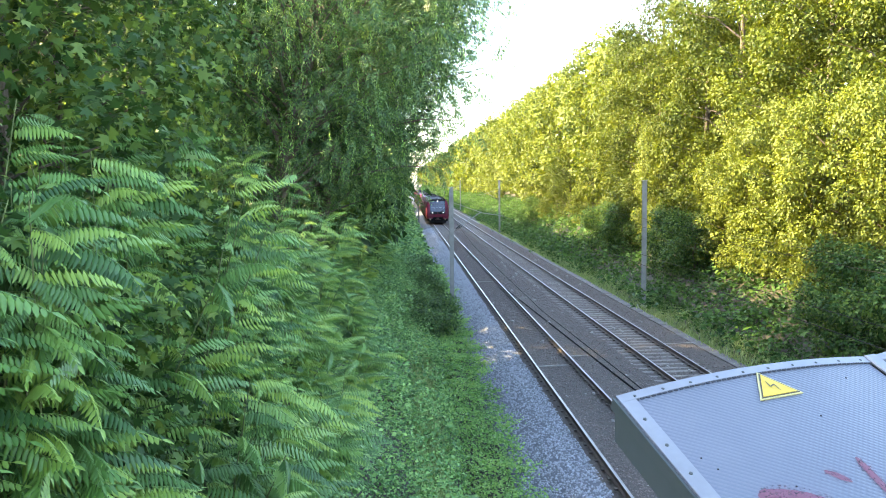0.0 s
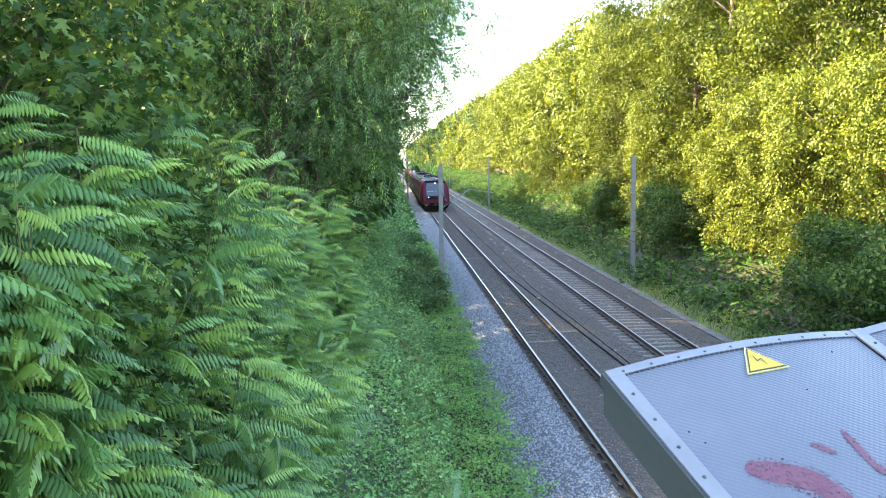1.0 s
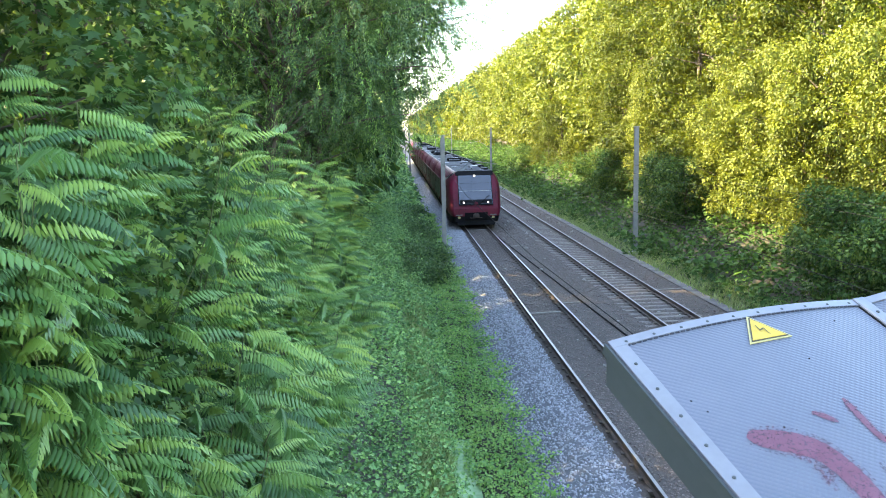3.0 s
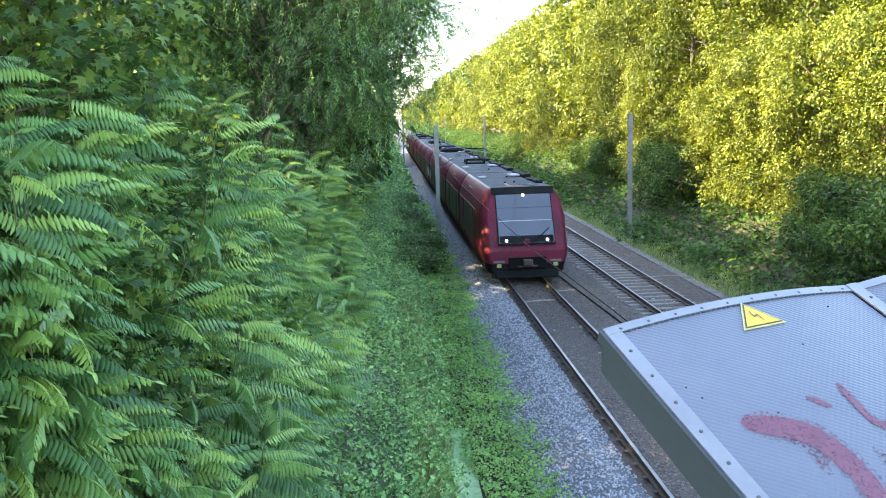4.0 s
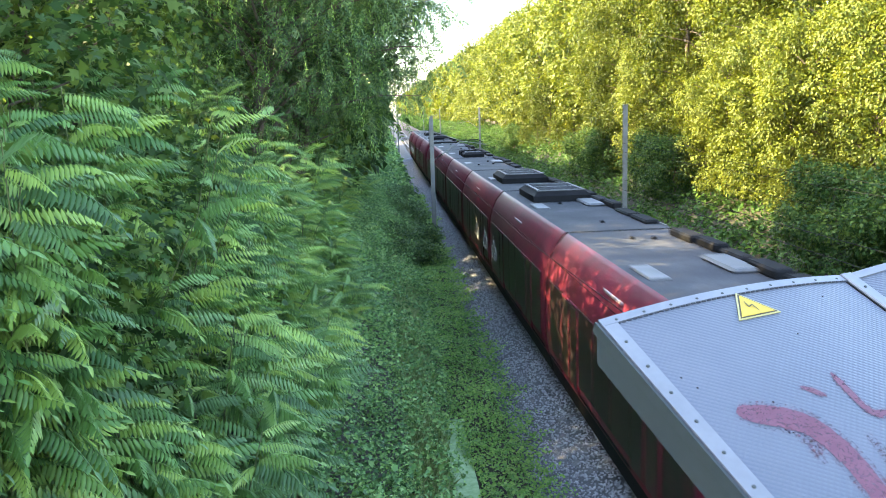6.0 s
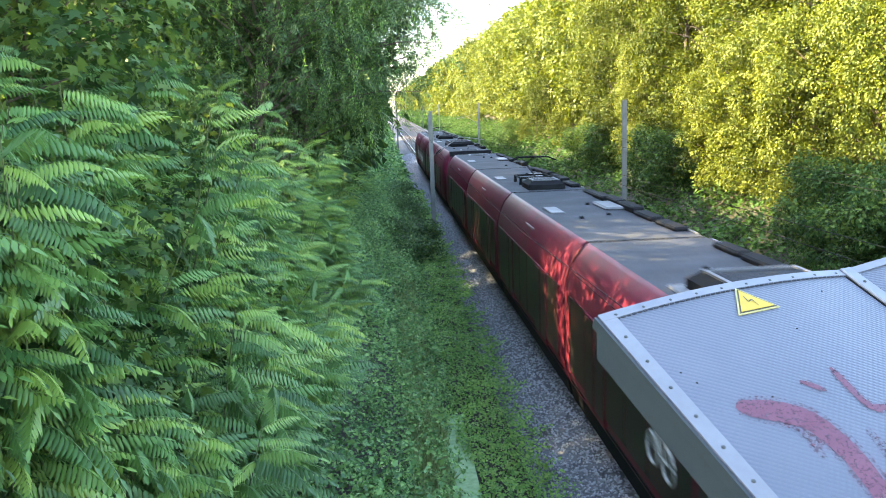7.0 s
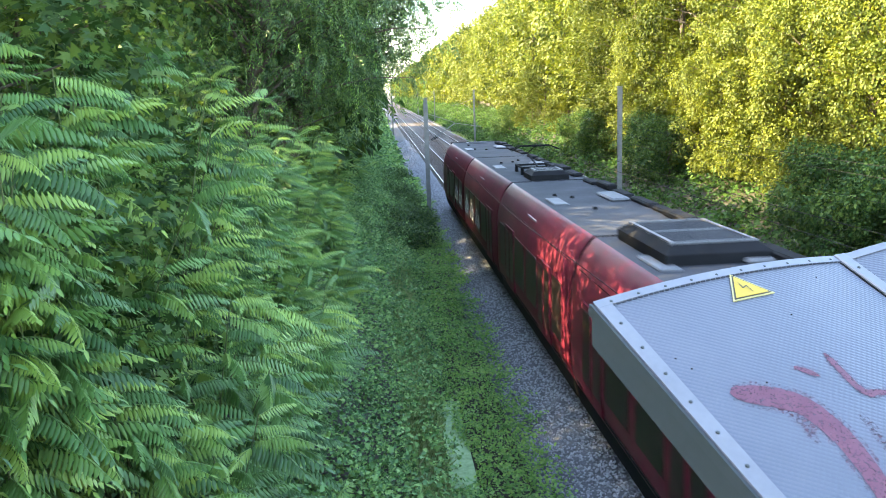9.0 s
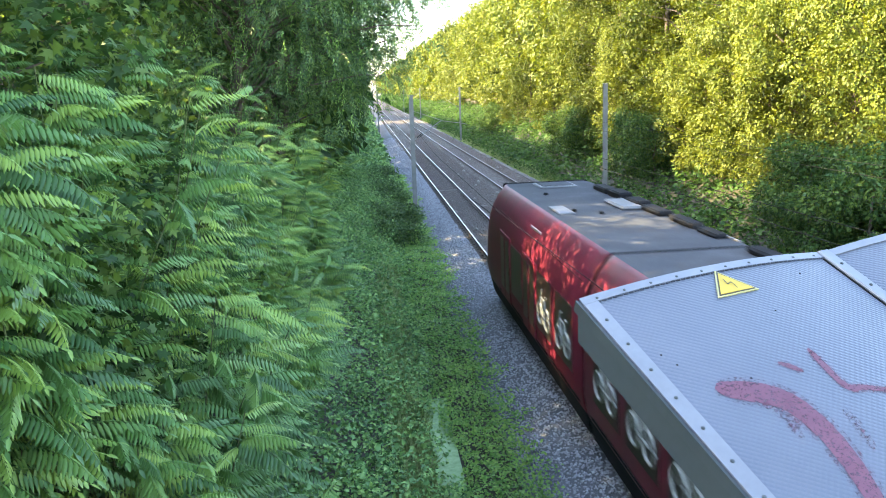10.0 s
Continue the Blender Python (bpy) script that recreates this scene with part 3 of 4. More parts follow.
def side_kit(car, y0, y1, door_at, bikes, marked):
    """Windows, doors, seams and rain strip on both sides of one car, between two distances."""
    length = y1 - y0
    for s in (-1, 1):
        slots, spans = [], []
        for d in door_at:
            slots.append((y0 + d - 0.72, y0 + d + 0.72))
        edges = [y0 + 0.35] + [e for sl in slots for e in sl] + [y1 - 0.35]
        for a, b in zip(edges[0::2], edges[1::2]):
            room = b - a
            if room < 0.9:
                continue
            k = max(1, round(room / (1.8 if bikes else 1.3)))
            for i in range(k):
                spans.append((a + room * i / k + (0.17 if bikes else 0.025), a + room * (i + 1) / k - (0.17 if bikes else 0.025)))
        for a, b in spans:
            w = part("window", boxed(s * 1.775, s * 1.806, a, b, 1.3 if bikes else 1.12, 2.6 if bikes else 2.72, bevel=0.012), M["side_pane"], car, "dark side window blotched with red")
            if marked and s < 0 and marked[0] < (a + b) / 2 < marked[1]:
                m = (a + b) / 2
                mark = bmesh.new()
                for cy in (m + 0.33, m - 0.33):
                    loop = [(-1.811, cy + 0.23 * math.cos(t), 1.72 + 0.23 * math.sin(t)) for t in np.linspace(0, 6.283, 15)]
                    tube(mark, loop, 0.034, 4)
                for way in (((-0.33, 1.72), (-0.16, 2.1), (0.22, 2.12), (0.33, 1.72)), ((-0.33, 1.72), (0.0, 1.74), (0.22, 2.12)), ((0.0, 1.74), (-0.2, 2.2), (-0.3, 2.21)), ((0.33, 1.72), (0.2, 2.26), (0.08, 2.3))):
                    tube(mark, [(-1.811, m + u, v) for u, v in way], 0.026, 4)
                part("pictogram", mark, M["white"], w, "pale cycle pictogram")
        for a, b in slots:
            for c0, c1 in ((a, (a + b) / 2 - 0.008), ((a + b) / 2 + 0.008, b)):
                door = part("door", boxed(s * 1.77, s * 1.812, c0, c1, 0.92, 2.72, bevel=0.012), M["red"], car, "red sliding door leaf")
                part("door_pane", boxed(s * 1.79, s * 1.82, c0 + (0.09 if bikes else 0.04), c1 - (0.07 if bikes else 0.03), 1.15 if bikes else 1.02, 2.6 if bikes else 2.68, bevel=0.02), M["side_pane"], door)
        part("rain_strip", boxed(s * 1.66 - 0.012, s * 1.66 + 0.02 * s, y0 + 0.2, y1 - 0.2, 3.14, 3.165), M["dark"], car)
        part("sill_rail", boxed(s * 1.74 - 0.02, s * 1.74 + 0.02, y0 + 0.2, y1 - 0.2, 0.86, 0.9), M["dark"], car)
        # side vent in the shoulder
        vent = boxed(s * 1.56 - 0.05, s * 1.56 + 0.05, y0 + length * 0.5 - 0.55, y0 + length * 0.5 + 0.55, 3.32, 3.38, bevel=0.01)
        part("shoulder_vent", vent, M["vent"], car, "pale louvred vent strip")


def ac_unit(car, y, w=0.9, l=1.38, h=0.34):
    """Roof cooling unit: chamfered case, louvred top, frame bars."""
    bm = bmesh.new()
    lo = [bm.verts.new((sx * w, y + sy * l, 3.72)) for sx, sy in ((-1, -1), (1, -1), (1, 1), (-1, 1))]
    mi = [bm.verts.new((sx * w, y + sy * l, 3.72 + h * 0.6)) for sx, sy in ((-1, -1), (1, -1), (1, 1), (-1, 1))]
    hi = [bm.verts.new((sx * (w - 0.16), y + sy * (l - 0.22), 3.72 + h)) for sx, sy in ((-1, -1), (1, -1), (1, 1), (-1, 1))]
    for a, b in ((lo, mi), (mi, hi)):
        for i in range(4):
            bm.faces.new((a[i], a[(i + 1) % 4], b[(i + 1) % 4], b[i]))
    bm.faces.new(hi)
    case = part("cooling_unit", bm, M["dark"], car, "dark roof cooling unit with louvres")
    fr = bmesh.new()
    z = 3.72 + h
    for yy in (-1, 0, 1):
        box(fr, -w + 0.14, w - 0.14, y + yy * (l - 0.26) - 0.035, y + yy * (l - 0.26) + 0.035, z - 0.01, z + 0.03)
    for xx in (-1, 1):
        box(fr, xx * (w - 0.2) - 0.035, xx * (w - 0.2) + 0.035, y - l + 0.24, y + l - 0.24, z - 0.01, z + 0.034)
    part("frame", fr, M["grey"], case)
    lv = bmesh.new()
    k = int((2 * l - 0.7) / 0.09)
    for i in range(k):
        yy = y - l + 0.35 + i * 0.09
        box(lv, -w + 0.24, w - 0.24, yy, yy + 0.03, z, z + 0.018)
    part("louvre", lv, M["roof"], case)


def pantograph(car, y, up):
    bm = bmesh.new()
    for sx in (-1, 1):
        for sy in (-1, 1):
            tube(bm, [(sx * 0.55, y + sy * 0.6, 3.7), (sx * 0.55, y + sy * 0.6, 3.95)], [0.07, 0.05], 8)
    base = part("pantograph", bm, M["dark"], car, "dark pantograph on insulators")
    fr = bmesh.new()
    for sx in (-1, 1):
        tube(fr, [(sx * 0.55, y - 0.7, 3.97), (sx * 0.55, y + 0.7, 3.97)], 0.035)
    for sy in (-1, 1):
        tube(fr, [(-0.6, y + sy * 0.6, 3.97), (0.6, y + sy * 0.6, 3.97)], 0.035)
    part("base_frame", fr, M["dark"], base)
    top = 4.68 if up else 4.12
    knee = (0, y + 1.35, 3.97 + (top - 3.97) * 0.5)
    part("lower_arm", tube(bmesh.new(), [(0, y - 0.5, 3.99), knee], 0.032), M["dark"], base)
    part("upper_arm", tube(bmesh.new(), [knee, (0, y - 0.2, top)], 0.022), M["dark"], base)
    hd = bmesh.new()
    for dy in (-0.22, 0.14):
        tube(hd, [(-0.85, y + dy, top - 0.14), (-0.55, y + dy, top), (0.55, y + dy, top), (0.85, y + dy, top - 0.14)], 0.02)
    box(hd, -0.04, 0.04, y - 0.22, y + 0.14, top - 0.05, top)
    part("collector_head", hd, M["dark"], base)


def roof_kit(car, y0, y1, rng):
    """Low hatches, vents and the kerb of equipment boxes along one roof edge."""
    y = y0 + 0.5
    while y < y1 - 1.2:
        l = rng.uniform(0.9, 1.5)
        part("cable_box", boxed(rng.uniform(0.86, 0.96), 1.24, y, y + l, 3.72, 3.72 + rng.uniform(0.09, 0.2), bevel=0.04), M["dark"], car)
        y += l + rng.uniform(0.1, 0.45)
    part("roof_kerb", boxed(1.24, 1.29, y0 + 0.06, y1 - 0.06, 3.66, 3.76, bevel=0.008), M["grey"], car, "pale metal strip along the roof edge")
    for yy in (y0 + 5.2,):
        part("roof_hatch", boxed(0.42, 0.95, yy - 0.75, yy + 0.75, 3.72, 3.82, bevel=0.05), M["grey"], car, "pale grey roof ventilator")
        part("roof_vent", boxed(-1.12, -0.72, yy - 0.95, yy + 0.25, 3.72, 3.77, bevel=0.03), M["grey"], car)
    for _ in range(3):
        px, py = rng.uniform(-0.7, 0.5), rng.uniform(y0 + 1.0, y1 - 1.0)
        part("roof_stud", tube(bmesh.new(), [(px, py, 3.72), (px, py, 3.79)], [0.07, 0.045], 8), M["dark"], car)


def bogie(car, y):
    for s in (-1, 1):
        bm = bmesh.new()
        tube(bm, [(s * 0.7525 - 0.065, y, 0.43), (s * 0.7525 + 0.065, y, 0.43)], 0.43, 20)
        part("wheel", bm, M["steel"], car)
        part("axle_box", boxed(s * 1.0 - 0.12, s * 1.0 + 0.12, y - 0.35, y + 0.35, 0.25, 0.62, bevel=0.04), M["dark"], car)


def build_unit(train, start, cars, pitch, nose_extra, tail_extra, panto_cars, ac_cars, bikes, lit_front, lit_rear, seed):
    """One multiple unit: raked cabs at both ends, short cars joined by bellows."""
    rng = random.Random(seed)
    y = start
    for c in range(cars):
        first, last = c == 0, c == cars - 1
        l = pitch + (nose_extra if first else 0) + (tail_extra if last else 0)
        car = part("car_underframe", boxed(-1.25, 1.25, 1.2 if first else 0.3, l - (1.2 if last else 0.3), 0.35, 0.6, bevel=0.05), M["dark"], train, "low red railway car with a grey roof")
        car.location = (0, y, 0)
        g = 0.07
        st = [(0.0, 0.84, 1), (0.06, 0.89, 1), (0.25, 0.945, 1), (0.7, 0.985, 0.8), (1.6, 1.0, 0.35), (2.6, 1.0, 0)] if first else [(g, 0.985, 0), (g + 0.06, 1.0, 0)]
        tail = [(l - d, w, -k) for d, w, k in reversed([(0.0, 0.84, 1), (0.06, 0.89, 1), (0.25, 0.945, 1), (0.7, 0.985, 0.8), (1.6, 1.0, 0.35), (2.6, 1.0, 0)])] if last else [(l - g - 0.06, 1.0, 0), (l - g, 0.985, 0)]
        bm, rows = shell(st + tail)
        cap(bm, rows[0], first)
        cap(bm, rows[-1], last)
        part("body", bm, CAR_MATS, car, "glossy red car body with a grey roof")
        if first:
            dress_nose(car, 0, lit_front)
        if last:
            dress_nose(car, l, lit_rear)
        a, b = (2.7 if first else 0.2), l - (2.7 if last else 0.2)
        doors = (1.0, b - a - 1.6) if first or last else (2.4, b - a - 2.4)
        if bikes and last:
            doors = (4.6, b - a - 1.6)
        elif bikes and c == cars - 2:
            doors = (1.6,)
        if bikes:
            marked = (0.0, 3.9) if last else (4.4, 10.0) if c == cars - 2 else None
        else:
            marked = {3: (6.5, 10.2), 4: (0.0, 4.6)}.get(c)
        side_kit(car, a, b, doors, bikes, marked)
        roof_kit(car, (2.6 if first else 0.3), l - (2.6 if last else 0.3), rng)
        if first or last:
            yy = 2.3 if first else l - 2.3
            hb = boxed(-0.5, 0.62, yy - 0.55, yy + 0.55, 3.72, 3.78, bevel=0.03)
            part("cab_hatch", hb, M["grey"], car, "pale rimmed cab roof hatch")
            part("hatch_panel", boxed(-0.4, 0.52, yy - 0.45, yy + 0.45, 3.78, 3.795), M["roof"], car)
        if c in ac_cars:
            ac_unit(car, ac_cars[c])
        if c in panto_cars:
            pantograph(car, panto_cars[c], True)
            ac_unit(car, panto_cars[c] - 1.95 if panto_cars[c] < 5 else panto_cars[c] + 0.1, 0.62, 0.7, 0.3 if panto_cars[c] < 5 else 0.12)
        if not last:
            bl = bmesh.new()
            for k in range(5):
                w = 1.66 if k % 2 == 0 else 1.58
                yy = l - 0.16 + k * 0.08
                box(bl, -w, w, yy, yy + 0.04, 0.5, 3.0)
                box(bl, -w + 0.4, w - 0.4, yy, yy + 0.04, 3.0, 3.6)
            part("bellows", bl, M["black"], car, "black rubber gangway bellows")
        bogie(car, 3.4 if first else 0.0)
        if last:
            bogie(car, l - 3.4)
        y += l
    return y


def build_train():
    train = thing("commuter_train", "red electric commuter train of two coupled units on the near track", "train", at=pose(TRACKS[0], 128, 0))
    build_unit(train, 0.0, 8, 10.17, 0.55, 2.45, {1: 9.0, 6: 3.1}, {3: 7.6, 4: 4.1}, False, True, False, 3)
    build_unit(train, 85.0, 4, 10.15, 0.1, 2.2, {2: 2.8}, {0: 8.55}, True, False, False, 5)
    return train


train = build_train()


def front(t):
    d = 4.4 - t
    return 23.8 + 22.4 * d + (0.3 * d * d if d > 0 else 0.0)


def motions():
    walk(train, [(k * 0.25, pose(TRACKS[0], front(k * 0.25), 0)) for k in range(41)])


# ---- the bridge that carries the camera, and the guard hood over the wires ----
def build_bridge():
    br = thing("road_bridge", "plain concrete road bridge over the railway", "bridge", kind="structure")
    part("deck", boxed(-14, 24, -9, 1.0, 4.55, 5.05, bevel=0.03), M["concrete"], br)
    part("parapet", boxed(-14, 24, 0.75, 1.0, 5.05, 5.22, bevel=0.02), M["concrete"], br)
    part("abutment", boxed(-3.5, -2.6, -9, 0.9, -1.2, 4.55), M["concrete"], br)
    part("abutment", boxed(15.5, 16.4, -9, 0.9, -1.2, 4.55), M["concrete"], br)


build_bridge()

H0 = Vector((0.738, 2.805, 5.95))
HX, HY, HZ = Vector((0.959, 0.28, 0.043)), Vector((-0.275, 0.883, 0.381)), Vector((0.069, -0.377, 0.924))
HW, HB, HL = 1.137, 0.1247, 2.0
HOOD = Matrix((HX.to_4d(), HY.to_4d(), HZ.to_4d(), (0, 0, 0, 1))).transposed()
for i in range(3):
    HOOD[3][i] = 0.0
HOOD.translation = H0


def vault(u):
    """Rise of the hood's sheet across its width; the second bay repeats the first."""
    u = u if u <= HW else u - HW
    return HB * u * (HW - u)


def strip(bm, u0, u1, s0, s1, lift, steps=18, thick=0.004):
    """A thin curved sheet on the hood."""
    top, low = [], []
    for i in range(steps + 1):
        u = u0 + (u1 - u0) * i / steps
        z = vault(u) + lift
        top.append([bm.verts.new((u, s, z)) for s in (s0, s1)])
        low.append([bm.verts.new((u, s, z - thick)) for s in (s0, s1)])
    for i in range(steps):
        bm.faces.new((top[i][0], top[i + 1][0], top[i + 1][1], top[i][1]))
        bm.faces.new((low[i][1], low[i + 1][1], low[i + 1][0], low[i][0]))
        bm.faces.new((low[i][0], low[i + 1][0], top[i + 1][0], top[i][0]))
        bm.faces.new((top[i][1], top[i + 1][1], low[i + 1][1], low[i][1]))
    for i in (0, steps):
        bm.faces.new((top[i][0], top[i][1], low[i][1], low[i][0]))
    return bm


def blob(points, lift):
    """A flat painted patch following the sheet, from its outline centre line and half widths."""
    bm = bmesh.new()
    l, r = [], []
    for i, (u, s, w) in enumerate(points):
        a, b = points[max(0, i - 1)], points[min(len(points) - 1, i + 1)]
        d = Vector((b[0] - a[0], b[1] - a[1])).normalized()
        for side, store in ((1, l), (-1, r)):
            uu, ss = u - d.y * w * side, s + d.x * w * side
            store.append(bm.verts.new((uu, ss, vault(uu) + lift)))
    for i in range(len(points) - 1):
        bm.faces.new((l[i], l[i + 1], r[i + 1], r[i]))
    return bm


def build_hood():
    hood = thing("guard_hood", "blue-grey tread-plate guard hood over the overhead wires", "guard hood", at=HOOD)
    part("sheet", strip(bmesh.new(), 0.0, HW, -HL, 0.0, 0.0), M["tread"], hood, "curved aluminium tread plate")
    part("sheet", strip(bmesh.new(), HW + 0.002, 2 * HW, -HL, 0.0, 0.0), M["tread"], hood, "curved aluminium tread plate")
    part("edge_strip", strip(bmesh.new(), 0.0, HW - 0.03, -0.035, 0.004, 0.006), M["edge_alu"], hood, "pale edge strip with rivets")
    part("edge_strip", strip(bmesh.new(), HW + 0.03, 2 * HW, -0.035, 0.004, 0.006), M["edge_alu"], hood)
    part("edge_strip", strip(bmesh.new(), 0.0, 0.055, -HL, -0.036, 0.006, 3), M["edge_alu"], hood, "pale edge strip with rivets")
    part("ridge_bar", boxed(HW - 0.028, HW + 0.028, -HL, 0.006, -0.03, 0.016, bevel=0.004), M["edge_alu"], hood, "raised joint bar between the sheets")
    for du in (-0.034, 0.034):
        part("ridge_gap", boxed(HW + du - 0.004, HW + du + 0.004, -HL, 0.0, -0.012, 0.0075), M["black"], hood)
    # dark teeth drawn for the toothed shadow gap behind the far edge strip
    bm = bmesh.new()
    for k in range(48):
        u = 0.05 + k * 0.0222
        box(bm, u, u + 0.015, -0.041, -0.036, vault(u) + 0.001, vault(u) + 0.005)
    part("edge_gap_teeth", bm, M["cord"], hood, "dark toothed line drawn for the shadow gap along the edge strip")
    down = Vector((HX.z, HY.z, HZ.z)) * -0.15
    bm = bmesh.new()
    vs = [bm.verts.new(Vector((u, v, -0.004)) + d) for u in (-0.004, 0.002) for d in (Vector((0, 0, 0)), down) for v in (-HL, 0.0)]
    for f in ((0, 1, 3, 2), (4, 6, 7, 5), (0, 4, 5, 1), (2, 3, 7, 6), (0, 2, 6, 4), (1, 5, 7, 3)):
        bm.faces.new([vs[i] for i in f])
    part("side_panel", bm, M["skirt_paint"], hood, "grey side panel below the sheet")
    part("side_return", boxed(-0.012, -0.004, -HL, 0.004, -0.045, -0.002), M["skirt_paint"], hood)
    rivet = mesh_of(tube(bmesh.new(), [(0, 0, 0), (0, 0, 0.004), (0, 0, 0.006)], [0.007, 0.006, 0.003], 8), "rivet", M["skirt_paint"])
    for k in range(14):
        share("rivet", rivet, hood, pose(0.028, -0.14 - k * 0.135, vault(0.028) + 0.006))
    for k in range(10):
        u = 0.06 + k * 0.112
        share("rivet", rivet, hood, pose(u, -0.02, vault(u) + 0.003))
    for k in range(12):
        share("rivet", rivet, hood, pose(HW, -0.1 - k * 0.15, 0.016))
    dirt = mesh_of(tube(bmesh.new(), [(0, 0, 0), (0, 0, 0.002)], [0.004, 0.002], 6), "scab", M["black"])
    for u, s in ((0.12, -0.42), (0.1, -0.36), (0.3, -0.56), (0.9, -0.12), (0.62, -0.3)):
        share("scab", dirt, hood, pose(u, s, vault(u) + 0.0005))
    # faded red spray strokes
    strokes = [[(0.172, -0.548, 0.012), (0.182, -0.558, 0.026), (0.2, -0.575, 0.036), (0.225, -0.59, 0.041), (0.25, -0.605, 0.044), (0.285, -0.628, 0.046), (0.315, -0.655, 0.045), (0.335, -0.685, 0.043), (0.347, -0.72, 0.04), (0.355, -0.78, 0.038), (0.352, -0.86, 0.035), (0.335, -0.95, 0.032), (0.305, -1.05, 0.028), (0.26, -1.2, 0.02)],
               [(0.265, -0.655, 0.004), (0.277, -0.7, 0.01), (0.283, -0.75, 0.012), (0.278, -0.79, 0.009), (0.27, -0.82, 0.003)],
               [(0.578, -0.505, 0.004), (0.575, -0.53, 0.011), (0.57, -0.57, 0.013), (0.564, -0.62, 0.013), (0.56, -0.66, 0.012), (0.562, -0.69, 0.015), (0.575, -0.708, 0.017), (0.6, -0.708, 0.013), (0.63, -0.72, 0.012), (0.66, -0.735, 0.012), (0.72, -0.76, 0.008)],
               [(0.43, -0.53, 0.004), (0.443, -0.545, 0.011), (0.457, -0.563, 0.013), (0.47, -0.58, 0.01), (0.48, -0.595, 0.003)],
               [(0.475, -0.77, 0.004), (0.47, -0.82, 0.009), (0.452, -0.88, 0.008), (0.44, -0.93, 0.003)]]
    for i, st in enumerate(strokes):
        part("overspray", blob([(u, v, w * 1.3 + 0.006) for u, v, w in st], 0.0011), M["spray_thin"], hood, "thin overspray round the stroke")
        part("spray_stroke", blob(st, 0.0018), M["spray_thin"] if i in (1, 4) else M["spray"], hood, "faded red spray paint stroke")
    return hood


hood = build_hood()


def build_sign():
    """Yellow triangular high-voltage plate with a flash."""
    sign = thing("warning_sign", "yellow triangular high-voltage warning plate on the hood", "warning sign", at=HOOD)
    tri = [Vector((0.557, -0.038)), Vector((0.467, -0.177)), Vector((0.643, -0.175))]
    mid = sum(tri, Vector((0, 0))) / 3

    def plate(k, lift, thick):
        bm = bmesh.new()
        t = [bm.verts.new((*(mid + (p - mid) * k), vault((mid + (p - mid) * k).x) + lift)) for p in tri]
        b = [bm.verts.new(v.co - Vector((0, 0, thick))) for v in t]
        bm.faces.new(t)
        bm.faces.new(b[::-1])
        for i in range(3):
            bm.faces.new((t[i], b[i], b[(i + 1) % 3], t[(i + 1) % 3]))
        return bm
    part("plate", plate(1.06, 0.006, 0.004), M["sign_edge"], sign)
    part("border", plate(0.94, 0.0075, 0.001), M["sign_line"], sign, "dark border line")
    part("field", plate(0.84, 0.009, 0.001), M["yellow"], sign, "bright yellow field")
    flash = blob([(0.548, -0.092, 0.0015), (0.545, -0.125, 0.0025), (0.5455, -0.1255, 0.0025), (0.566, -0.116, 0.0025), (0.5665, -0.1165, 0.0025), (0.568, -0.155, 0.001)], 0.0105)
    part("flash", flash, M["sign_line"], sign, "dark lightning flash")


build_sign()


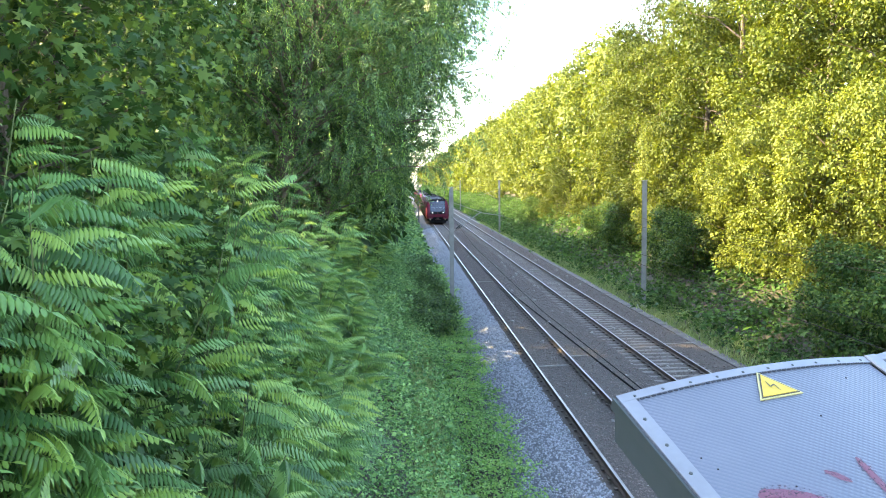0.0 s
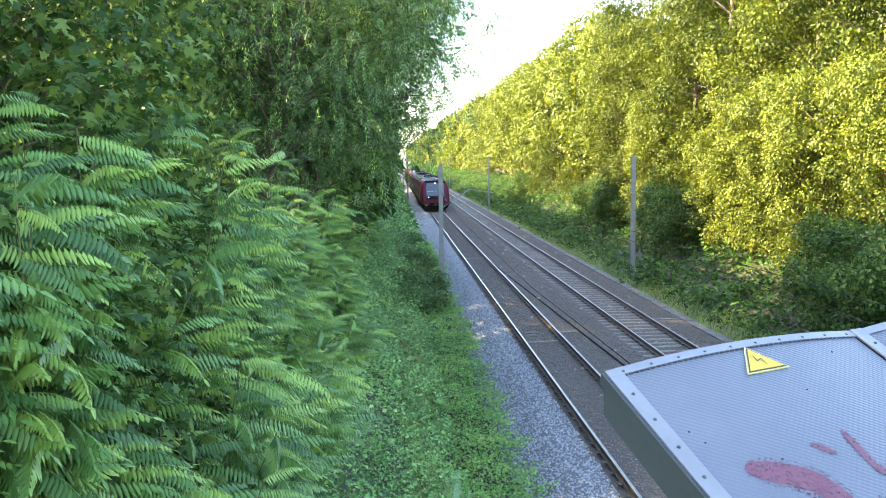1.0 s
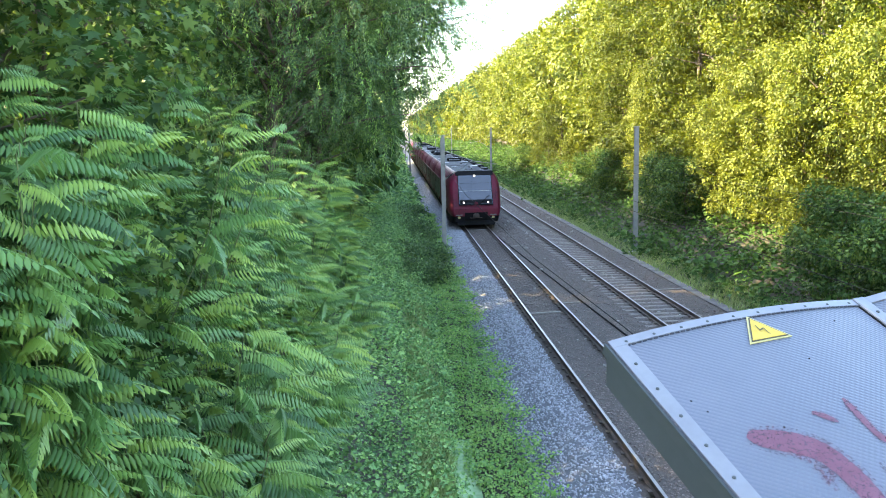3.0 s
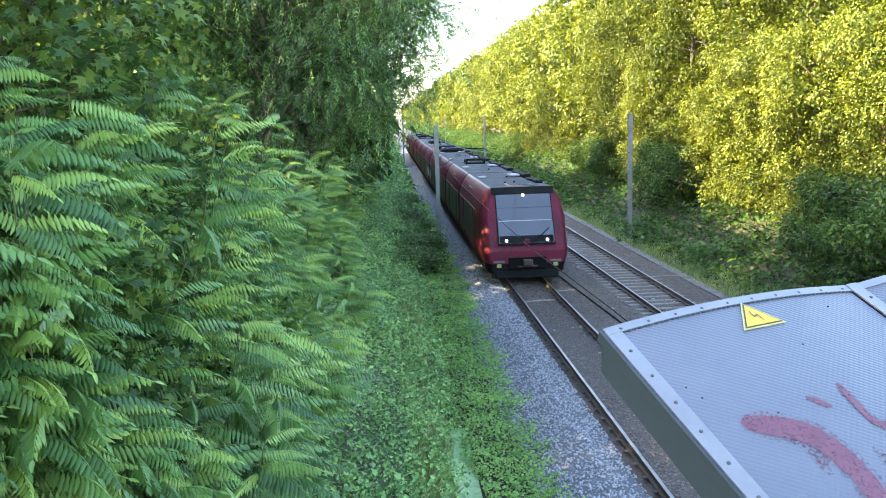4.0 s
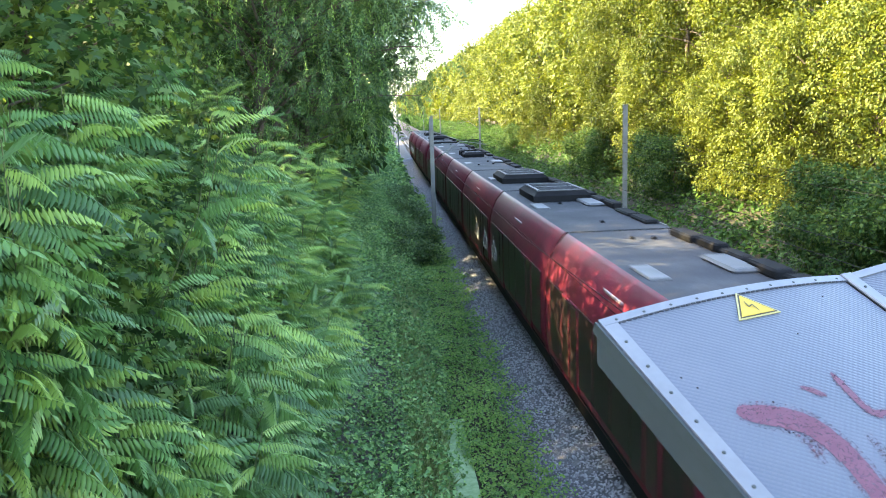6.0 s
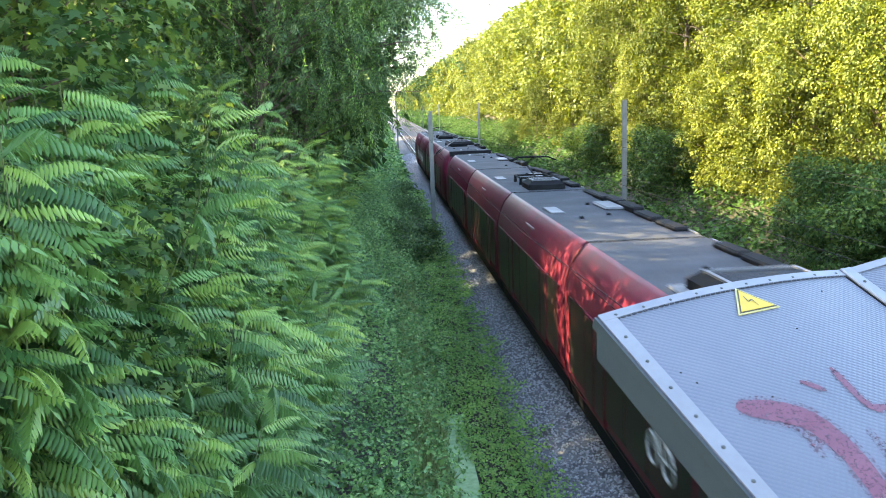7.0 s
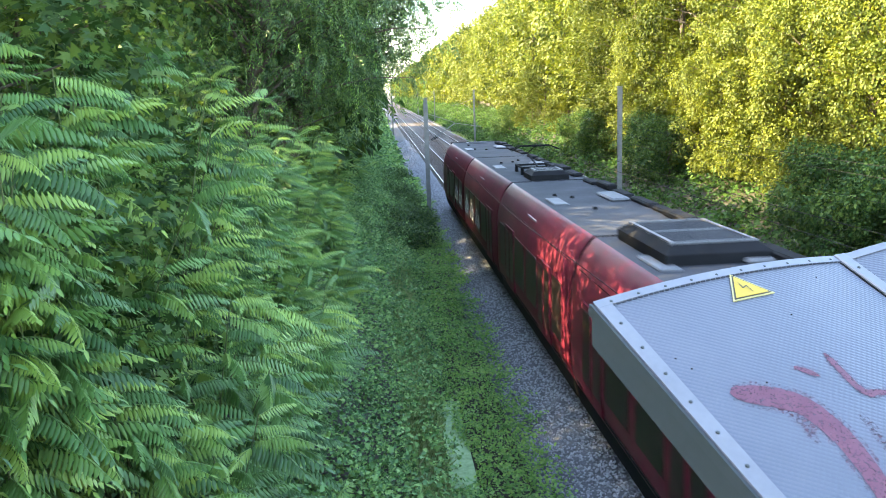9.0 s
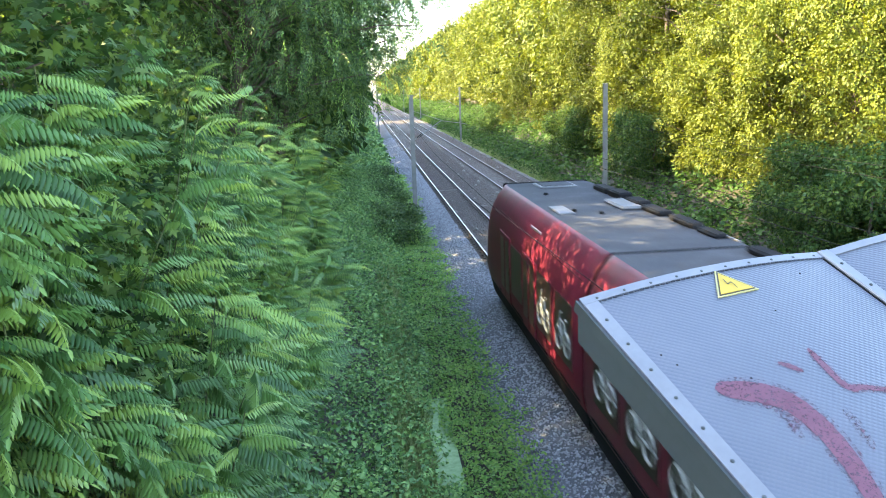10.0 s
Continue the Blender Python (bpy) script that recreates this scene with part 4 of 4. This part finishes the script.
# ---- plants ----
def grow_tree(name, label, seed, height, radius, low, n_clumps, n_leaves, size, material, droop=0.5, lean=0.0, shape=0.75, hang=0.0, lobes=1, ratio=0.72, peak=0.38, clump=0.29, pairs=0, extra=(), squash=0.85):
    """A tapered trunk with limbs to leaf clumps; low: height where the crown begins; hang: length of hanging tassels."""
    rs = np.random.RandomState(seed)
    tr = thing(name, label, "tree", "trees along the cutting")
    top = height * 0.9
    bend = [(lean * (k / 5) ** 2 + rs.uniform(-0.15, 0.15), rs.uniform(-0.15, 0.15), top * k / 5 - (0.4 if k == 0 else 0)) for k in range(6)]
    bm = tube(bmesh.new(), bend, [0.02 * height * (1 - 0.16 * k) for k in range(6)], 8)
    cents = []
    for i in range(n_clumps):
        h = low + (height - low) * (i + rs.uniform(0, 1)) / n_clumps
        t = (h - low) / (height - low)
        span = peak + 0.27 if t < peak else 1.02 - peak
        env = radius * (max(0.06, 1 - ((t - peak) / span) ** 2)) ** shape
        a = i * 2.4 + rs.uniform(-0.5, 0.5)
        r = env * rs.uniform(0.3, 1.0) ** 0.8
        c = np.array([lean * (h / height) ** 2 + r * math.cos(a), r * math.sin(a), h])
        cents.append((c, rs.uniform(0.55, 1.15) * radius * clump))
        if i % 2 == 0 and height > 4:
            k = min(max(0.12 * top, h - 0.4 * r - 0.6), top * 0.98) / top * 5
            root = Vector(bend[int(k)]).lerp(Vector(bend[int(k) + 1]), k - int(k))
            end = Vector(c)
            mid = root.lerp(end, 0.5) + Vector((0, 0, 0.15 * r))
            tube(bm, [root, mid, end], [0.007 * height * 0.6, 0.0045 * height * 0.6, 0.012], 5)
    for x, y, z, r in extra:                    # boughs that reach out of the crown
        cents.append((np.array([x, y, z]), r))
        tube(bm, [(x - 2.4, y, z - 0.2), (x - 1.0, y, z + 0.05), (x + r * 0.5, y, z)], [0.03, 0.018, 0.006], 5)
    part("trunk", bm, M["bark"], tr, "dark bark trunk with limbs")
    w = np.array([r ** 2 for _, r in cents])
    pick = rs.choice(len(cents), n_leaves, p=w / w.sum())
    cc, rr = np.array([c for c, _ in cents])[pick], np.array([r for _, r in cents])[pick]
    d = unit(rs.normal(size=(n_leaves, 3)))
    rad = rr * rs.uniform(0.35, 1.0, n_leaves) ** 0.5 * (1 + 0.14 * rs.normal(size=n_leaves))
    p = cc + d * rad[:, None] * np.array([1.15, 1.15, squash])
    p[:, 2] = np.maximum(p[:, 2], 0.15)
    out = d + rs.normal(size=(n_leaves, 3)) * 0.6
    out[:, 2] -= droop
    face = d * 1.0 + rs.normal(size=(n_leaves, 3)) * 0.3 + np.array([0, 0, 0.5])
    s = size * rs.uniform(0.6, 1.25, n_leaves)
    if lobes > 1:
        me = lobed_leaves("crown", p, out, face, s, material)
    elif pairs:
        me = leaves("crown", *sprays(p, out, face, s, pairs), material)
    else:
        me = leaves("crown", p, out, face, s, s * ratio, material)
    crown = new("crown", me)
    crown.parent = tr
    tagged(crown, "dense leafy crown with gaps")
    if hang:
        k = 700
        pick = rs.choice(len(cents), k)
        q = np.array([c for c, _ in cents])[pick] + unit(rs.normal(size=(k, 3))) * 0.9 * np.array([r for _, r in cents])[pick][:, None]
        parts = []
        for j in range(12):
            parts.append(q + np.array([0, 0, -hang * j / 12]) + rs.normal(size=(k, 3)) * 0.02)
        q = np.concatenate(parts)
        n = len(q)
        way = rs.normal(size=(n, 3)) * 0.5 + np.array([0, 0, -1])
        tas = new("tassel", leaves("tassel", q, way, rs.normal(size=(n, 3)), np.full(n, 0.1), np.full(n, 0.03), M["leaf_herb"]))
        tas.parent = tr
        tagged(tas, "hanging seed tassels")
    return tr


def plant(proto, spots, rng):
    """The first spot takes the grown tree itself, the others copies."""
    for i, (x, y, turn) in enumerate(spots):
        m = pose(x, y, float(land(x)) - 0.05, 0, 0, turn)
        if i == 0:
            proto.matrix_basis = m
        else:
            copy_thing(proto, m)


rng = random.Random(11)
# sunlit wall of tall broadleaf trees on the far bank
near_protos = [grow_tree("poplar_tree", "tall broadleaf tree with yellow-green leaves down to the bank", 20 + i, h, 4.3, 0.3, 72, 25000, 0.19, M["leaf_sun"], shape=0.42, clump=0.25, squash=0.72) for i, h in enumerate((15.5, 17.5, 14))]
# far crowns borrow the brighter ivy colour, which stands for sunlit haze
far_protos = [grow_tree("poplar_tree", "tall broadleaf tree far along the line, bright haze put into its leaf colour", 30 + i, h, 4.8, 0.3, 46, n, s_, M["leaf_ivy_and_haze"], shape=0.45) for i, (h, n, s_) in enumerate(((14.5, 8600, 0.4), (16.5, 8600, 0.4), (15.5, 2800, 0.75)))]
spots = [[] for _ in range(6)]
y, i = 29.0, 0
while y < 78:
    spots[i % 3].append((21.2 + rng.uniform(-0.9, 0.9), y, rng.uniform(0, 360)))
    y += rng.uniform(4.2, 5.6)
    i += 1
while y < 1000:
    spots[5 if y > 190 else 3 + i % 2].append((21.5 + rng.uniform(-1.2, 1.2), y, rng.uniform(0, 360)))
    y += rng.uniform(5.0, 7.0) * (1 + max(0, y - 80) / 130)
    i += 1
spots[3] += [(26.0, 63.0, 40), (26.0, 51.0, 130)]
spots[4] += [(26.0, 57.0, 220), (26.0, 45.0, 10)]
for pr, sp in zip(near_protos + far_protos, spots):
    plant(pr, sp, rng)

# ivy-clad bushes at the foot of the sunlit trees
bush = [grow_tree("bank_bush", "leafy bush at the foot of the sunlit trees", 40 + i, h, 2.3, 0.1, 34, 8000, 0.16, M["leaf_sun"], shape=0.4, clump=0.3) for i, h in enumerate((5.5, 7.0))]
for pr, sp_ in zip(bush, ([(18.2, 36.0, 10), (18.4, 45.5, 80), (18.0, 60.0, 200), (18.6, 80.0, 20), (18.3, 97.0, 300), (18.2, 41.0, 130)],
                          [(18.7, 32.0, 50), (18.6, 49.0, 150), (18.9, 68.0, 20), (18.4, 90.0, 270), (18.7, 111.0, 60), (18.8, 54.5, 220)])):
    plant(pr, sp_, rng)

ivy = grow_tree("ivy_thicket", "dense sunlit ivy-clad thicket in front of the trees", 48, 8.2, 2.3, 0.1, 66, 24000, 0.125, M["leaf_ivy_and_haze"], droop=0.8, shape=0.3, clump=0.3)
plant(ivy, [(18.3, 29.6, 70), (18.6, 26.6, 150), (18.0, 33.6, 0), (18.3, 38.2, 100), (18.2, 42.6, 200), (18.6, 57.0, 50)], rng)

# shaded trees on the camera's side
maples = [grow_tree("maple_tree", "dark green maple in shade at the top of the bank", 50 + i, h, 3.6, 0.2, 68, 11500, 0.18, M["leaf_dark"], droop=0.35, shape=0.4, lobes=5) for i, h in enumerate((9.5, 10.5))]
plant(maples[0], [(-6.6, 10.5, 20), (-6.5, 16.4, 140), (-8.0, 3.4, 80)], rng)
plant(maples[1], [(-6.6, 14.0, 200), (-6.8, 22.6, 10), (-7.4, 6.8, 300)], rng)
hangers = [grow_tree("wingnut_tree", "tree with hanging seed tassels leaning over the bank", 61 + i, h, 4.6, low, 170, 8600, 0.36, M["leaf_hang"], droop=0.2, lean=3.6, shape=0.6, hang=0.55, peak=0.62, pairs=4, extra=e) for i, (h, low, e) in enumerate(((13.5, 2.6, ((5.7, 0.4, 5.4, 0.65), (5.0, -0.3, 4.0, 0.5))), (11.8, 4.9, ())))]
plant(hangers[0], [(-4.0, 24.5, 0)], rng)
plant(hangers[1], [(-3.7, 31.5, 15), (-3.0, 27.6, 345), (-5.6, 29.4, 80)], rng)
far_left = [grow_tree("ash_tree", "shaded broadleaf tree on the bank top, some hidden and added to block sun", 70 + i, 9.3 + i % 2, 4.2, 0.3, 40, n, s_, M["leaf_dark"], shape=0.45) for i, (n, s_) in enumerate(((3800, 0.6), (3800, 0.6), (1800, 0.9)))]
# hidden trees added behind the crowns to block sun; the row along the line follows
sp = [[(-12.5, 12.0, 70), (-10.6, 4.6, 120), (-9.5, 28.6, 60)], [(-14.2, 5.6, 40), (-12.5, 25.4, 10), (-10.8, 33.0, 90)], []]
y, i = 39.0, 0
while y < 700:
    if not 170 < y < 186:
        sp[2 if y > 140 else i % 2].append((-4.6 + rng.uniform(-0.8, 0.6), y, rng.uniform(0, 360)))
    y += rng.uniform(3.9, 4.9) * (1 + max(0, y - 80) / 110)
    i += 1
for pr, s_ in zip(far_left, sp):
    plant(pr, s_, rng)


# hidden tall trees, added so that their shadow reaches the far bank
shade_ash = grow_tree("ash_tree", "tall ash hidden behind the bank trees, added to cast shade", 75, 14.5, 3.6, 0.3, 46, 8000, 0.5, M["leaf_dark"], shape=0.4)
plant(shade_ash, [(-6.6, 50.5, 120), (-6.4, 54.0, 70), (-6.6, 66.0, 200)], rng)


def cover(name, label, x0, x1, y0, y1, count, size, material, height, seed, near=1.6, flat=0.5, mounds=0):
    """Low plants: many leaves in heaps over the sloping ground."""
    rs = np.random.RandomState(seed)
    x = rs.uniform(x0 - 0.5, x1 + 0.5, count)
    y = y0 + (y1 - y0) * rs.uniform(0, 1, count) ** near
    edge = 0.3 * lumps(x * 0 + 3.0, y, 1.3) + 0.3 * lumps(x * 0 + 5.0, y, 3.1) + rs.normal(size=count) * 0.12
    keep = (x + edge > x0) & (x + edge < x1)
    keep &= ~((np.abs(x - 1.33 - 0.08 * np.sin(y * 2.1)) < 0.27 * np.minimum(1, (18.9 - y) / 3.0)) & (y > 14.6) & (y < 18.9))
    if mounds:                                  # shaded holes between the tufts
        keep &= (lumps(x, y, 4.3) + 0.5 * lumps(x + 3, y, 9.1) > -0.16) | (rs.uniform(size=count) < 0.2)
    x, y = x[keep], y[keep]
    n = len(x)
    hgt = height * (0.55 + 0.6 * lumps(x, y, 1.1) + 0.25 * lumps(x + 7, y, 2.7))
    hgt = np.maximum(hgt, 0.06)
    z = land(x) + hgt * rs.uniform(0.1 if mounds else 0.35, 1.0, n) ** 0.7
    s = size * rs.uniform(0.6, 1.3, n) * (1 + np.clip((y - 20) / 60, 0, 1.5))
    out = rs.normal(size=(n, 3)) * np.array([1, 1, 0.5])
    face = rs.normal(size=(n, 3)) * flat + np.array([0.2 if x0 > 5 else 0.35, -0.1, 1.0]) * np.array([-1 if x0 > 5 else 1, 1, 1])
    pos = np.stack([x, y, z], -1)
    if mounds:                                  # part of the leaves clothe rounded heaps
        at = rs.randint(0, n, mounds)
        mr = rs.uniform(0.35, 0.95, mounds) * (1 + np.clip((y[at] - 20) / 60, 0, 1))
        pick = rs.choice(mounds, n, p=mr ** 2 / (mr ** 2).sum())
        d = unit(rs.normal(size=(n, 3)) + np.array([0.25, -0.25, 0.5]))
        d[:, 2] = np.abs(d[:, 2])
        mid = np.stack([x[at], y[at], land(x[at]) + height * 0.35], -1)[pick]
        on = (rs.uniform(size=n) < 0.35) & (mid[:, 0] < x1 - 0.5)
        heap = mid + d * (mr[pick] * rs.uniform(0.8, 1.06, n))[:, None] * np.array([1.1, 1.1, 0.75])
        pos = np.where(on[:, None], heap, pos)
        face = np.where(on[:, None], d + rs.normal(size=(n, 3)) * 0.45 + np.array([0, 0, 0.35]), face)
    ob = new(name, leaves(name, pos, out, face, s, s * 0.75, material))
    return tagged(ob, label, "undergrowth", kind="stuff")


cover("bramble_bank", "dense green brambles covering the bank", -6.5, 1.45, 5, 62, 330000, 0.08, M["leaf_bramble"], 0.85, 1, near=1.9, mounds=560)
cover("verge_herbs", "low bright green herbs between ditch and ballast", 1.15, 3.05, 5, 70, 85000, 0.075, M["leaf_herb"], 0.24, 2)
cover("far_bank_brambles", "low brambles on the far bank, shade put into the leaf colour", 13.4, 20.0, 22, 260, 110000, 0.125, M["leaf_bramble_dimmed"], 0.7, 3, near=2.2, mounds=520)
cover("distant_bank_growth", "shaded growth on the bank farther along", -6.5, 2.4, 60, 200, 20000, 0.22, M["leaf_bramble"], 0.7, 4)


cover("distant_far_bank", "sunlit growth on the far bank in the distance", 13.0, 22.0, 250, 700, 14000, 0.3, M["leaf_bramble_dimmed"], 0.9, 8)
cover("distant_near_bank", "shaded growth on the bank in the distance", -7.0, 2.6, 195, 700, 12000, 0.3, M["leaf_bramble"], 0.9, 9)
# bushes in the dark leaf colour, standing for the tree shadow on the far bank
dark_bush = grow_tree("dark_bush", "bush on the far bank, shade put into its dark leaf colour", 45, 3.5, 2.0, 0.1, 34, 7500, 0.15, M["leaf_dark"], shape=0.4, clump=0.3)
plant(dark_bush, [(16.2, 101.0, 0), (15.9, 28.0, 40), (16.1, 24.8, 200), (16.6, 46.5, 100), (16.8, 50.5, 10), (16.7, 61.5, 300), (16.6, 66.0, 150)], rng)
verge_bush = grow_tree("verge_bush", "low dark bush at the edge of the ballast", 46, 1.35, 1.2, 0.05, 18, 3600, 0.12, M["leaf_hang"], shape=0.4, clump=0.36)
plant(verge_bush, [(1.4, 39.0, 0), (1.9, 43.0, 120), (1.2, 46.0, 60), (1.6, 51.0, 200), (0.6, 42.0, 300), (1.3, 57.0, 20), (0.7, 62.0, 90), (1.5, 68.0, 30)], rng)


def grass(name, label, x0, x1, y0, y1, count, tall, seed):
    rs = np.random.RandomState(seed)
    x = rs.uniform(x0, x1, count)
    y = y0 + (y1 - y0) * rs.uniform(0, 1, count) ** 1.4
    n = count
    way = rs.normal(size=(n, 3)) * 0.35 + np.array([0, 0, 1])
    h = tall * rs.uniform(0.5, 1.2, n)
    ob = new(name, leaves(name, np.stack([x, y, land(x) - 0.02], -1), way, rs.normal(size=(n, 3)), h, 0.012 + h * 0.03, M["grass"]))
    tagged(ob, label, "grass", kind="stuff")


grass("verge_grass", "pale grass and weeds along the ditch", 0.3, 1.0, 13, 75, 13000, 0.5, 5)
grass("far_verge_grass", "yellowish grass strip beside the far track", 12.5, 14.4, 14, 140, 22000, 0.38, 6)


def build_ditch():
    me = raw_mesh("ditch_water", np.array([(0.98, 12.5, -0.8), (1.62, 12.5, -0.8), (1.66, 19.2, -0.8), (1.15, 19.2, -0.8)], float), np.array([[0, 1, 2, 3]]), M["duckweed"])
    tagged(new("ditch_water", me), "narrow ditch covered with pale green duckweed", "ditch", kind="structure")


build_ditch()


# compound-leaved sumac shrubs close to the bridge
def frond_mesh(seed, pairs=11, length=0.62, light=False):
    """One pinnate leaf: an arching midrib with paired, drooping leaflets."""
    rs = np.random.RandomState(seed)
    verts, tris = [], []

    def blade(p, way, side, l, w):
        way, side = way / np.linalg.norm(way), side / np.linalg.norm(side)
        up = np.cross(side, way)
        k = len(verts)
        if light:                               # plain folded blade for shrubs farther off
            verts.extend([p, p + way * l * 0.45 + side * w * 0.55, p + way * l - up * l * 0.1, p + way * l * 0.45 - side * w * 0.55])
            tris.extend([(k, k + 1, k + 2), (k, k + 2, k + 3)])
            return
        for f, ww, dz in ((0, 0, 0), (0.3, 0.5, 0.05), (0.3, -0.5, 0.05), (0.68, 0.36, 0.0), (0.68, -0.36, 0.0), (1, 0, -0.1), (0.3, 0, 0), (0.68, 0, -0.04)):
            verts.append(p + way * l * f + side * w * ww + up * l * dz)
        tris.extend([(k, k + 1, k + 6), (k, k + 6, k + 2), (k + 1, k + 3, k + 7), (k + 1, k + 7, k + 6), (k + 6, k + 7, k + 4), (k + 6, k + 4, k + 2), (k + 3, k + 5, k + 7), (k + 7, k + 5, k + 4)])
    spine = [np.array([0, length * t, 0.10 * math.sin(t * 2.2) - 0.14 * t * t]) for t in np.linspace(0, 1, pairs + 2)]
    for i in range(1, pairs + 1):
        t = i / (pairs + 1)
        l = 0.102 * (0.55 + 1.15 * math.sin(math.pi * min(1, t * 0.9 + 0.12))) * rs.uniform(0.85, 1.1)
        for s in (-1, 1):
            way = np.array([s * 0.62, 0.25 + 0.35 * t, -0.95 + rs.uniform(-0.25, 0.25)])
            blade(spine[i], way, np.array([-0.4 * s, 1.0, rs.uniform(-0.3, 0.3)]), l, 0.035)
    blade(spine[-1], np.array([0, 1, -0.4]), np.array([1, 0, 0]), 0.1, 0.034)
    for a, b in zip(spine, spine[1:]):
        k = len(verts)
        verts.extend([a + (0.003, 0, 0), a - (0.003, 0, 0), b - (0.003, 0, 0), b + (0.003, 0, 0)])
        tris.extend([(k, k + 1, k + 2), (k, k + 2, k + 3)])
    return raw_mesh("frond", np.array(verts), np.array(tris), M["leaf_frond"])


FRONDS = [frond_mesh(i, 13 + i, 0.54 + 0.07 * i) for i in range(4)]
FAR_FRONDS = [frond_mesh(i, 11 + i, 0.54 + 0.07 * i, True) for i in range(4)]


def build_sumac(x, y, height, n, spread, seed):
    rng = random.Random(seed)
    z0 = float(land(x)) - 0.05
    sh = thing("sumac_shrub", "green sumac shrub with long feathery leaves on the bank", "shrub", "sumac shrubs", at=pose(x, y, z0))
    k = 0
    n = int(n * 0.95)
    stems = max(2, n // 16)
    for sidx in range(stems):
        a = rng.uniform(0, 6.28)
        r = spread * rng.uniform(0.2, 1.0)
        h = height * rng.uniform(0.5, 1.0)
        tip = Vector((r * math.cos(a), r * math.sin(a), h))
        mid = Vector((tip.x * 0.35, tip.y * 0.35, h * 0.55))
        pts = [Vector((tip.x * 0.1, tip.y * 0.1, -0.05)), mid, tip]
        part("stem", tube(bmesh.new(), pts, [0.014, 0.009, 0.005], 6), M["stem"], sh, "thin green stem")
        for j in range(n // stems):
            t = rng.uniform(0.25, 1.0) ** 0.75
            p = mid.lerp(tip, (t - 0.5) * 2) if t > 0.5 else pts[0].lerp(mid, t * 2)
            share("frond", (FRONDS if y < 10.0 else FAR_FRONDS)[k % 4], sh, Matrix.Translation(p) @ pose(0, 0, 0, rng.uniform(-24, 20), rng.uniform(-20, 20), rng.gauss(-100, 44)) @ Matrix.Scale(rng.uniform(0.55, 1.2), 4))
            k += 1
    return sh


SUMACS = [(-2.0, 8.6, 3.4, 100, 0.9), (-1.7, 7.4, 2.6, 70, 0.8), (-3.0, 16.4, 5.0, 90, 1.2), (-2.7, 18.2, 4.8, 100, 1.2), (-2.4, 20.6, 4.6, 100, 1.2), (-2.2, 23.6, 4.2, 100, 1.3), (-3.4, 13.8, 5.0, 70, 1.2), (-1.6, 9.9, 2.5, 110, 0.9), (-1.5, 12.4, 2.4, 110, 0.9), (-1.3, 15.4, 2.1, 110, 1.0), (-1.4, 18.4, 2.3, 100, 1.1), (-1.5, 21.8, 2.4, 90, 1.2), (-1.3, 8.2, 2.0, 90, 0.7), (-3.0, 6.0, 4.7, 50, 0.5), (-3.3, 7.0, 5.0, 60, 0.6), (-3.4, 4.9, 4.6, 180, 0.8), (-3.5, 5.6, 5.0, 200, 1.1), (-2.8, 6.4, 4.6, 190, 1.1), (-3.9, 7.4, 4.8, 190, 1.3), (-3.0, 8.4, 4.8, 200, 1.2), (-2.1, 7.0, 2.8, 140, 1.0),
          (-3.8, 9.8, 4.8, 180, 1.4), (-2.8, 10.6, 4.7, 200, 1.3), (-2.0, 9.2, 2.8, 140, 1.0), (-3.5, 12.2, 4.7, 180, 1.4), (-2.5, 12.8, 4.3, 180, 1.3), (-1.8, 11.4, 2.4, 120, 1.0),
          (-3.3, 15.0, 4.4, 160, 1.5), (-2.2, 15.4, 3.5, 150, 1.3), (-1.5, 13.6, 2.0, 100, 0.9), (-3.2, 18.2, 3.9, 140, 1.6), (-2.3, 19.6, 3.0, 120, 1.4), (-3.1, 22.8, 3.6, 110, 1.6),
          (-2.0, 22.0, 2.6, 80, 1.3), (-2.6, 25.2, 3.4, 90, 1.5), (-1.9, 26.6, 2.6, 80, 1.3), (-2.7, 28.6, 3.4, 90, 1.6), (-2.0, 31.0, 2.8, 80, 1.4), (-2.6, 34.0, 3.2, 80, 1.6), (-2.2, 37.5, 2.8, 70, 1.6)]
young_maple = grow_tree("young_maple", "young maple with dark lobed leaves among the sumac, rear copies block sun", 58, 3.6, 1.5, 0.1, 40, 3600, 0.135, M["leaf_dark"], droop=0.3, shape=0.35, lobes=5, clump=0.32)
plant(young_maple, [(-3.9, 8.4, 0), (-3.7, 10.6, 90), (-3.5, 13.0, 200), (-3.8, 6.6, 60)], rng)
# enlarged hidden copies, added to keep a sun patch off the ballast
for y in (13.0, 14.8, 16.6):
    copy_thing(young_maple, pose(-9.0, y, 4.85, 0, 0, y * 50) @ Matrix.Scale(1.3, 4))
for i, (x, y, h, n, r) in enumerate(SUMACS):
    build_sumac(x, y, h, n, r, 100 + i)

motions()
